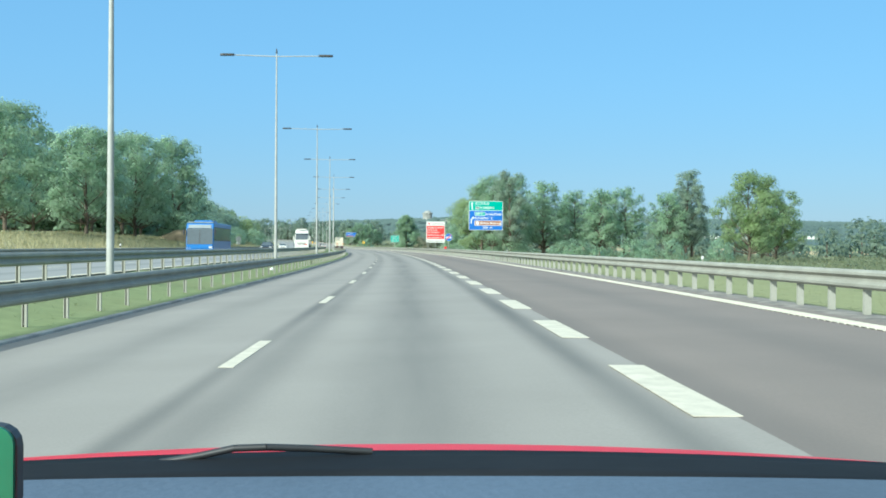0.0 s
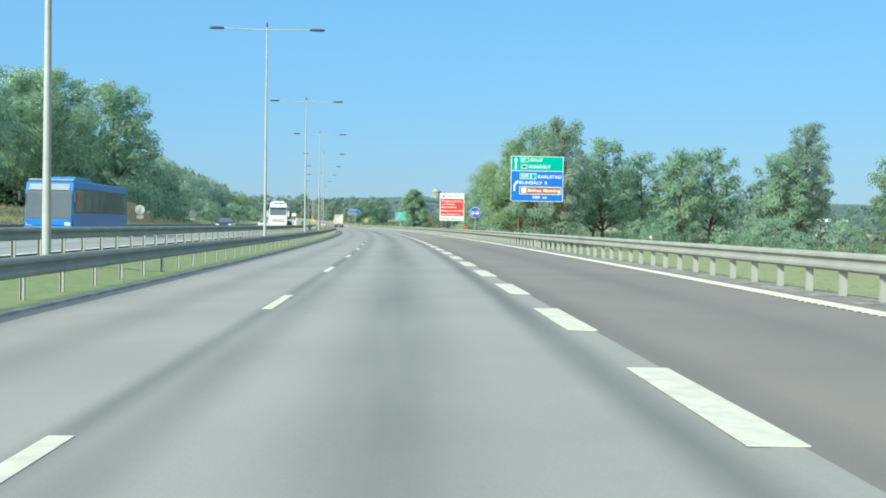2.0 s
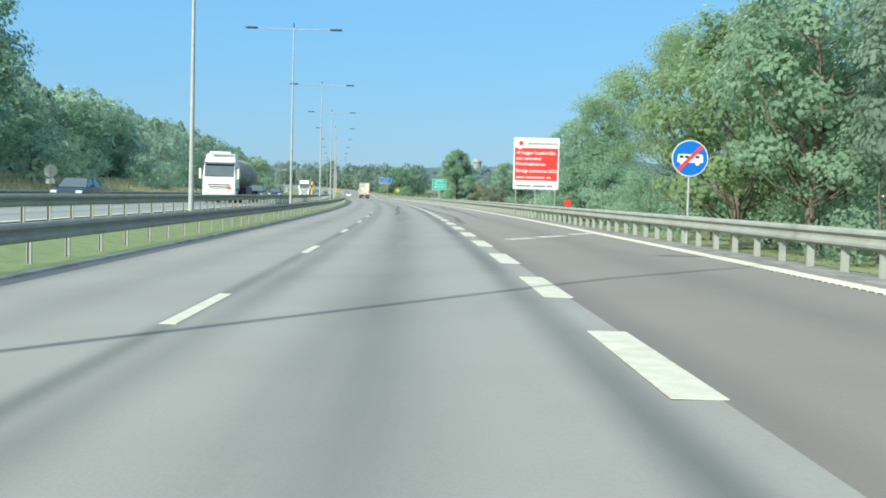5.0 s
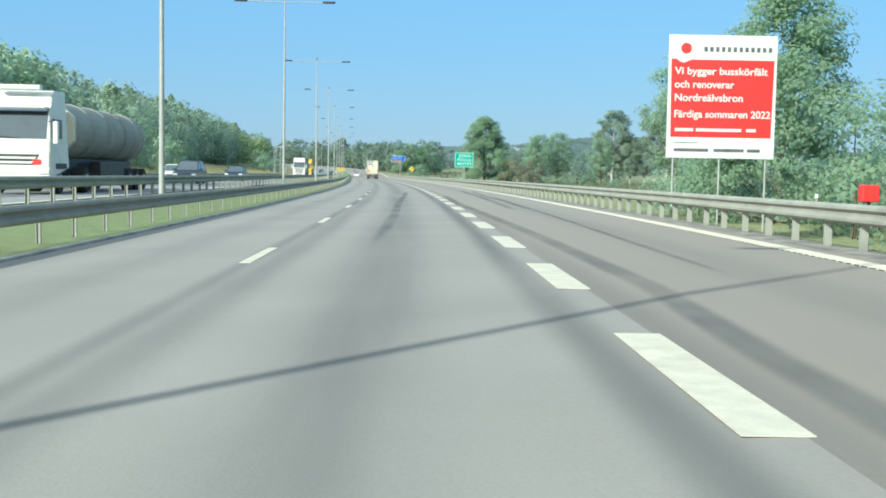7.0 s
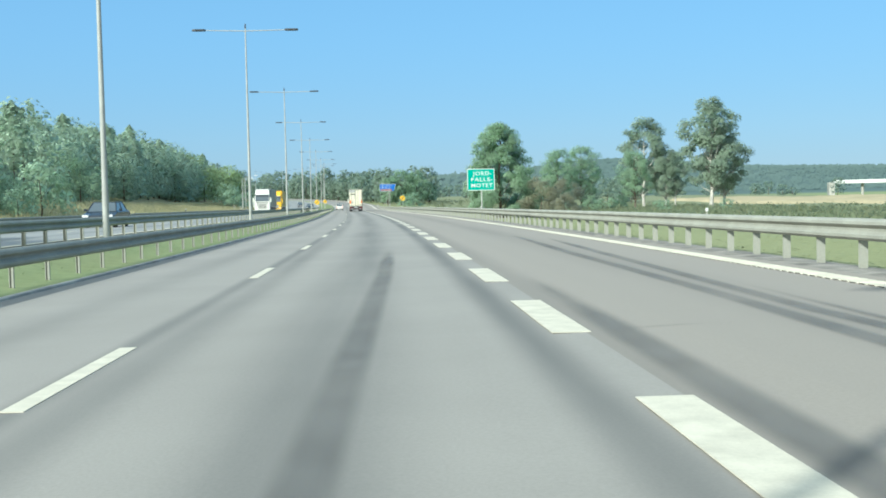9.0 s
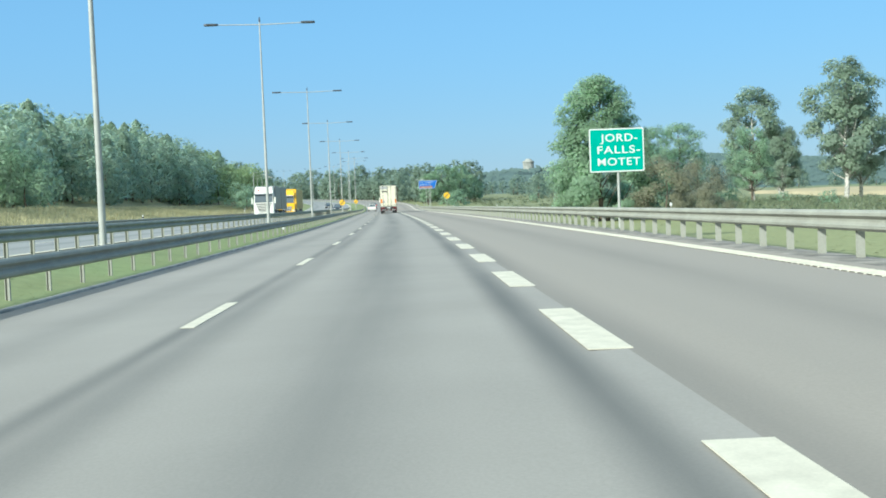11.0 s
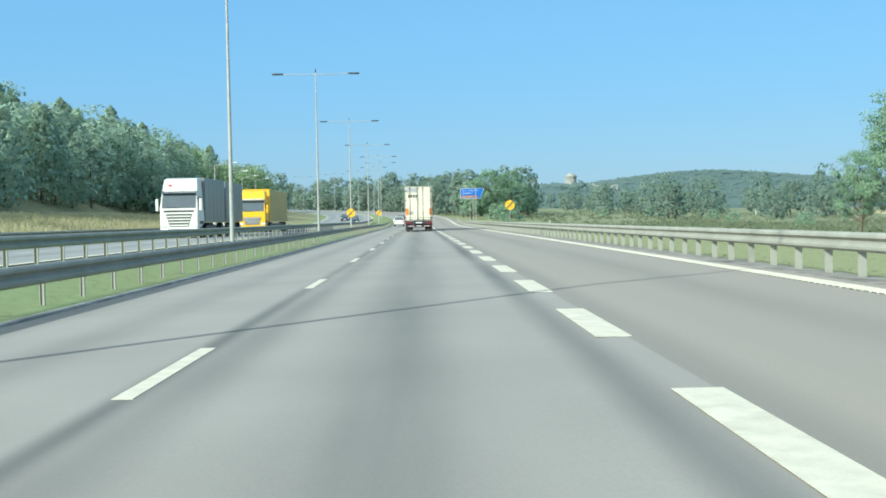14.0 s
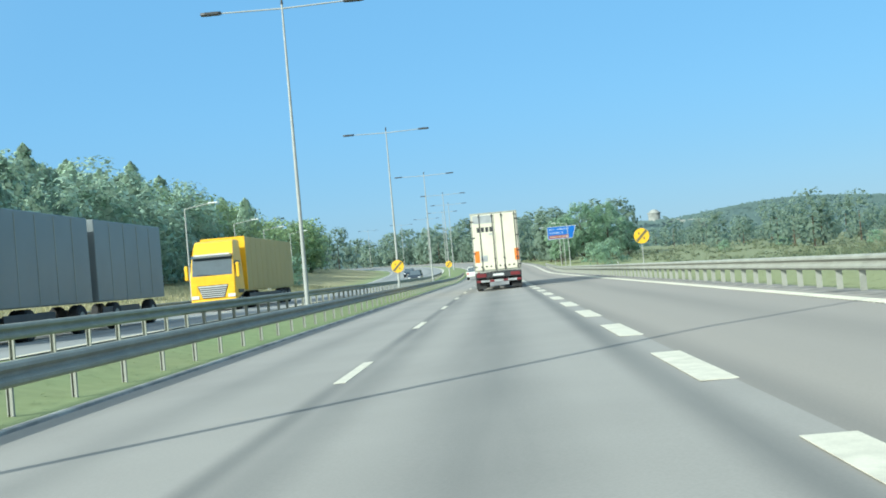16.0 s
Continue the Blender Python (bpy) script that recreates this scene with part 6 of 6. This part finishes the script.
def far_fence(x, s, turn):
    ob = thing("field_rail", "short white rail fence in the meadow", "fence", "white rails in the meadow", m=stand(x, s, float(relief(x, s)), turn))
    for k in range(3):
        part("post", boxed(-2.4 + 2.4 * k - 0.06, -2.4 + 2.4 * k + 0.06, -0.06, 0.06, -0.2, 1.5), M["white"], ob)
    for z in (0.75, 1.35):
        part("rail", boxed(-2.7, 2.7, -0.09, -0.05, z, z + 0.14), M["white"], ob)
    return ob


FEN = far_fence(81, 547, 5)
copy_thing(FEN, stand(75, 250, float(relief(75, 250)), 5))


def grain_field(x0, x1, s0, s1):
    """A ripe crop: an uneven sheet of ears over the ground, closed at its edges."""
    M["grain"] = material("ripe grain", (0.37, 0.31, 0.195), 0.9, vary=0.12, scale=0.08, fine=1.2, second=(0.33, 0.285, 0.175), bump=0.4, spec=0.1)
    rng = np.random.default_rng(77)
    X, S = np.meshgrid(np.linspace(x0, x1, 60), np.linspace(s0, s1, 90))
    edge = (X == x0) | (X == x1) | (S == s0) | (S == s1)
    Z = relief(X, S) + np.where(edge, -0.1, 0.75 + rng.normal(0, 0.05, X.shape))
    me = grid_mesh("grain_field", world_of(X, S, Z))
    me.materials.append(M["grain"])
    return tagged(link_mesh("grain_field", me, None), "ripe golden grain field beyond the meadow", "field", kind="stuff")


grain_field(112, 245, 330, 560)


def road_bridge(x, y, z, turn):
    """A pale concrete road bridge on slim piers far across the fields."""
    ob = thing("road_bridge", "pale concrete road bridge on slim piers", "bridge", m=Matrix.Translation((x, y, z)) @ Matrix.Rotation(radians(turn), 4, "Z"))
    part("deck", boxed(-14, 90, -5, 5, -1.3, 0.0, 0.1), M["sign_white"], ob)
    part("parapet", boxed(-14, 90, -5.1, -4.8, 0.0, 1.0, 0.05), M["sign_white"], ob)
    for k in range(4):
        part("pier", tube(bmesh.new(), (4 + 24 * k, 0, -14), (4 + 24 * k, 0, -1.3), 0.9, 0.9, 12), M["kerb"], ob)
    part("abutment", boxed(-17, -13.5, -5.5, 5.5, -13, -0.4, 0.1), M["kerb"], ob)
    return ob


road_bridge(247, 896, 10.0, -12)


def earth_bank(x, s, w, d, h, seed):
    """A lump of bare earth on the bank."""
    M["earth"] = material("bare brown earth", (0.29, 0.222, 0.145), 0.95, vary=0.2, scale=0.6, fine=6, second=(0.25, 0.205, 0.13), bump=0.6, spec=0.1)
    rng = np.random.default_rng(seed)
    A, V = np.meshgrid(np.linspace(0, math.tau, 29)[:-1], np.linspace(0, 1, 9))
    A, V = np.concatenate([A, A[:, :1]], 1), np.concatenate([V, V[:, :1]], 1)
    r = (1 - 0.97 * V) * (1 + 0.16 * np.sin(3 * A + seed) + 0.08 * np.sin(7 * A))
    z = h * (1 - (1 - V) ** 2.2) * (1 + 0.12 * np.sin(5 * A) * (V > 0) * (V < 1)) - 0.5 * (V == 0)
    P = np.stack([r * w / 2 * np.cos(A), r * d / 2 * np.sin(A), z], -1)
    P[1:-1, :-1] += rng.normal(0, 0.05, P[1:-1, :-1].shape)
    P[:, -1] = P[:, 0]
    me = grid_mesh("earth_bank", P)
    me.materials.append(M["earth"])
    ob = tagged(link_mesh("earth_bank", me, None), "heap of bare brown earth on the grass bank", "earth heap")
    ob.matrix_world = stand(x, s, float(relief(x, s)))
    return ob


earth_bank(-31.5, 174, 8.5, 5.0, 1.9, 5)


def litter(x, s, turn):
    """A crumpled white plastic bag in the grass."""
    bm = bmesh.new()
    bmesh.ops.create_icosphere(bm, subdivisions=2, radius=0.11)
    rng = np.random.default_rng(int(s))
    for v in bm.verts:
        v.co *= 1 + rng.normal(0, 0.16)
        v.co.z = max(v.co.z * 0.8, -0.06)
    ob = part("plastic_bag", bm, M["sign_white"], None, "", True)
    ob.matrix_world = stand(x, s, float(relief(x, s)) + 0.05, turn)
    return tagged(ob, "crumpled white plastic bag in the median grass", "litter", "litter in the median")


litter(-6.6, 304.4, 20)
litter(-7.7, 148.9, 80)
litter(-7.7, 188.0, 140)
litter(-6.4, 52.0, 200)


# ---- the camera's car as it stands at the start: bonnet, cowl and dashboard ----
def red_car():
    ob = thing("red_car", "red car with curved bonnet and blue-grey dashboard", "car", m=stand(0.02, 0.0, 0.0))
    rng = np.linspace(-1, 1, 25)
    # bonnet: a crowned sheet falling to the nose
    ys = np.array([1.09, 1.2, 1.4, 1.6, 1.75, 1.95, 2.15, 2.3, 2.38])
    zs = np.array([0.925, 0.912, 0.885, 0.856, 0.834, 0.80, 0.755, 0.70, 0.62])
    X, Y = np.meshgrid(rng * 0.84, ys)
    Z = zs[:, None] - 0.026 * np.abs(rng)[None, :] ** 2 - 0.02 * np.clip(np.abs(rng) - 0.85, 0, 1)[None, :]
    me = grid_mesh("bonnet", np.stack([X, Y - 0.06 * X ** 2, Z], -1))
    link_mesh("bonnet", me, M["red_body"], ob, "glossy red bonnet")
    # black cowl under the windscreen and the dashboard top with a long step
    ys = np.array([0.885, 0.90, 0.95, 1.02, 1.075, 1.09])
    zs = np.array([0.950, 0.9665, 0.964, 0.9605, 0.9555, 0.90])
    X, Y = np.meshgrid(rng * 0.80, ys)
    Z = zs[:, None] - 0.03 * rng[None, :] ** 2 + X * 0
    link_mesh("cowl", grid_mesh("cowl", np.stack([X, Y - 0.08 * X ** 2, Z], -1)), M["cowl"], ob, "black cowl strip")
    ys = np.array([0.42, 0.46, 0.52, 0.60, 0.66, 0.68, 0.70, 0.76, 0.84, 0.89])
    zs = np.array([0.80, 0.87, 0.915, 0.935, 0.938, 0.930, 0.945, 0.960, 0.969, 0.969])
    X, Y = np.meshgrid(rng * 0.78, ys)
    Z = zs[:, None] - 0.025 * rng[None, :] ** 4 + X * 0
    link_mesh("dashboard", grid_mesh("dashboard", np.stack([X, Y - 0.08 * X ** 2, Z], -1)), M["dash_plastic"], ob, "blue-grey soft plastic dashboard")
    bm = bmesh.new()
    path = [(-0.27, 1.02, 0.954), (-0.23, 1.02, 0.961), (-0.2, 1.02, 0.9675), (-0.17, 1.02, 0.9685), (-0.13, 1.03, 0.9655), (-0.07, 1.04, 0.9605)]
    for a, b in zip(path, path[1:]):
        tube(bm, a, b, 0.0035, 0.0035, 8)
    part("wiper", bm, M["dark"], ob, "black wiper arm")
    hull = [(-1.85, 0.35), (2.3, 0.28), (2.42, 0.42), (2.40, 0.60), (2.2, 0.68), (1.75, 0.76), (1.1, 0.85), (0.4, 0.86), (-1.75, 0.86), (-1.9, 0.7)]
    part("body", extrude_outline(bmesh.new(), hull, 0, -0.86, 0.86, 0.05), M["red_body"], ob)
    for sx in (-1, 1):
        for y in (1.62, -1.0):
            wheel(ob, sx * 0.88, y, 0.31, 0.2)
        lamp_box("headlight", ob, sx * 0.62 - 0.18, sx * 0.62 + 0.18, 2.3, 2.42, 0.55, 0.68, M["sign_white"])
    part("grille", boxed(-0.4, 0.4, 2.36, 2.44, 0.36, 0.52, 0.02), M["dark"], ob)
    return ob


red_car()


def green_holder():
    ob = thing("dashboard_mirror", "small rectangular mirror with green face and dark rim on the dashboard", "mirror", m=stand(-0.291, 0.58, 0.0))
    # the face's green is a plain base colour
    M["green_case"] = material("green tinted mirror face", (0.012, 0.13, 0.065), 0.3, vary=0.15, scale=12, fine=50)
    plate("case", 0.135, 0.052, 0, 1.046, 0.0, 0.009, M["dark"], ob, 0.012)
    plate("face", 0.1325, 0.049, 0, 1.047, -0.003, 0.0, M["green_case"], ob, 0.01, "green mirror face")
    part("stem", tube(bmesh.new(), (0, 0.012, 0.91), (0, 0.012, 1.03), 0.008, 0.006, 10), M["dark"], ob)
    part("knob", boxed(-0.03, 0.01, 0.002, 0.018, 1.073, 1.085, 0.004), M["dark"], ob)
    return ob


green_holder()
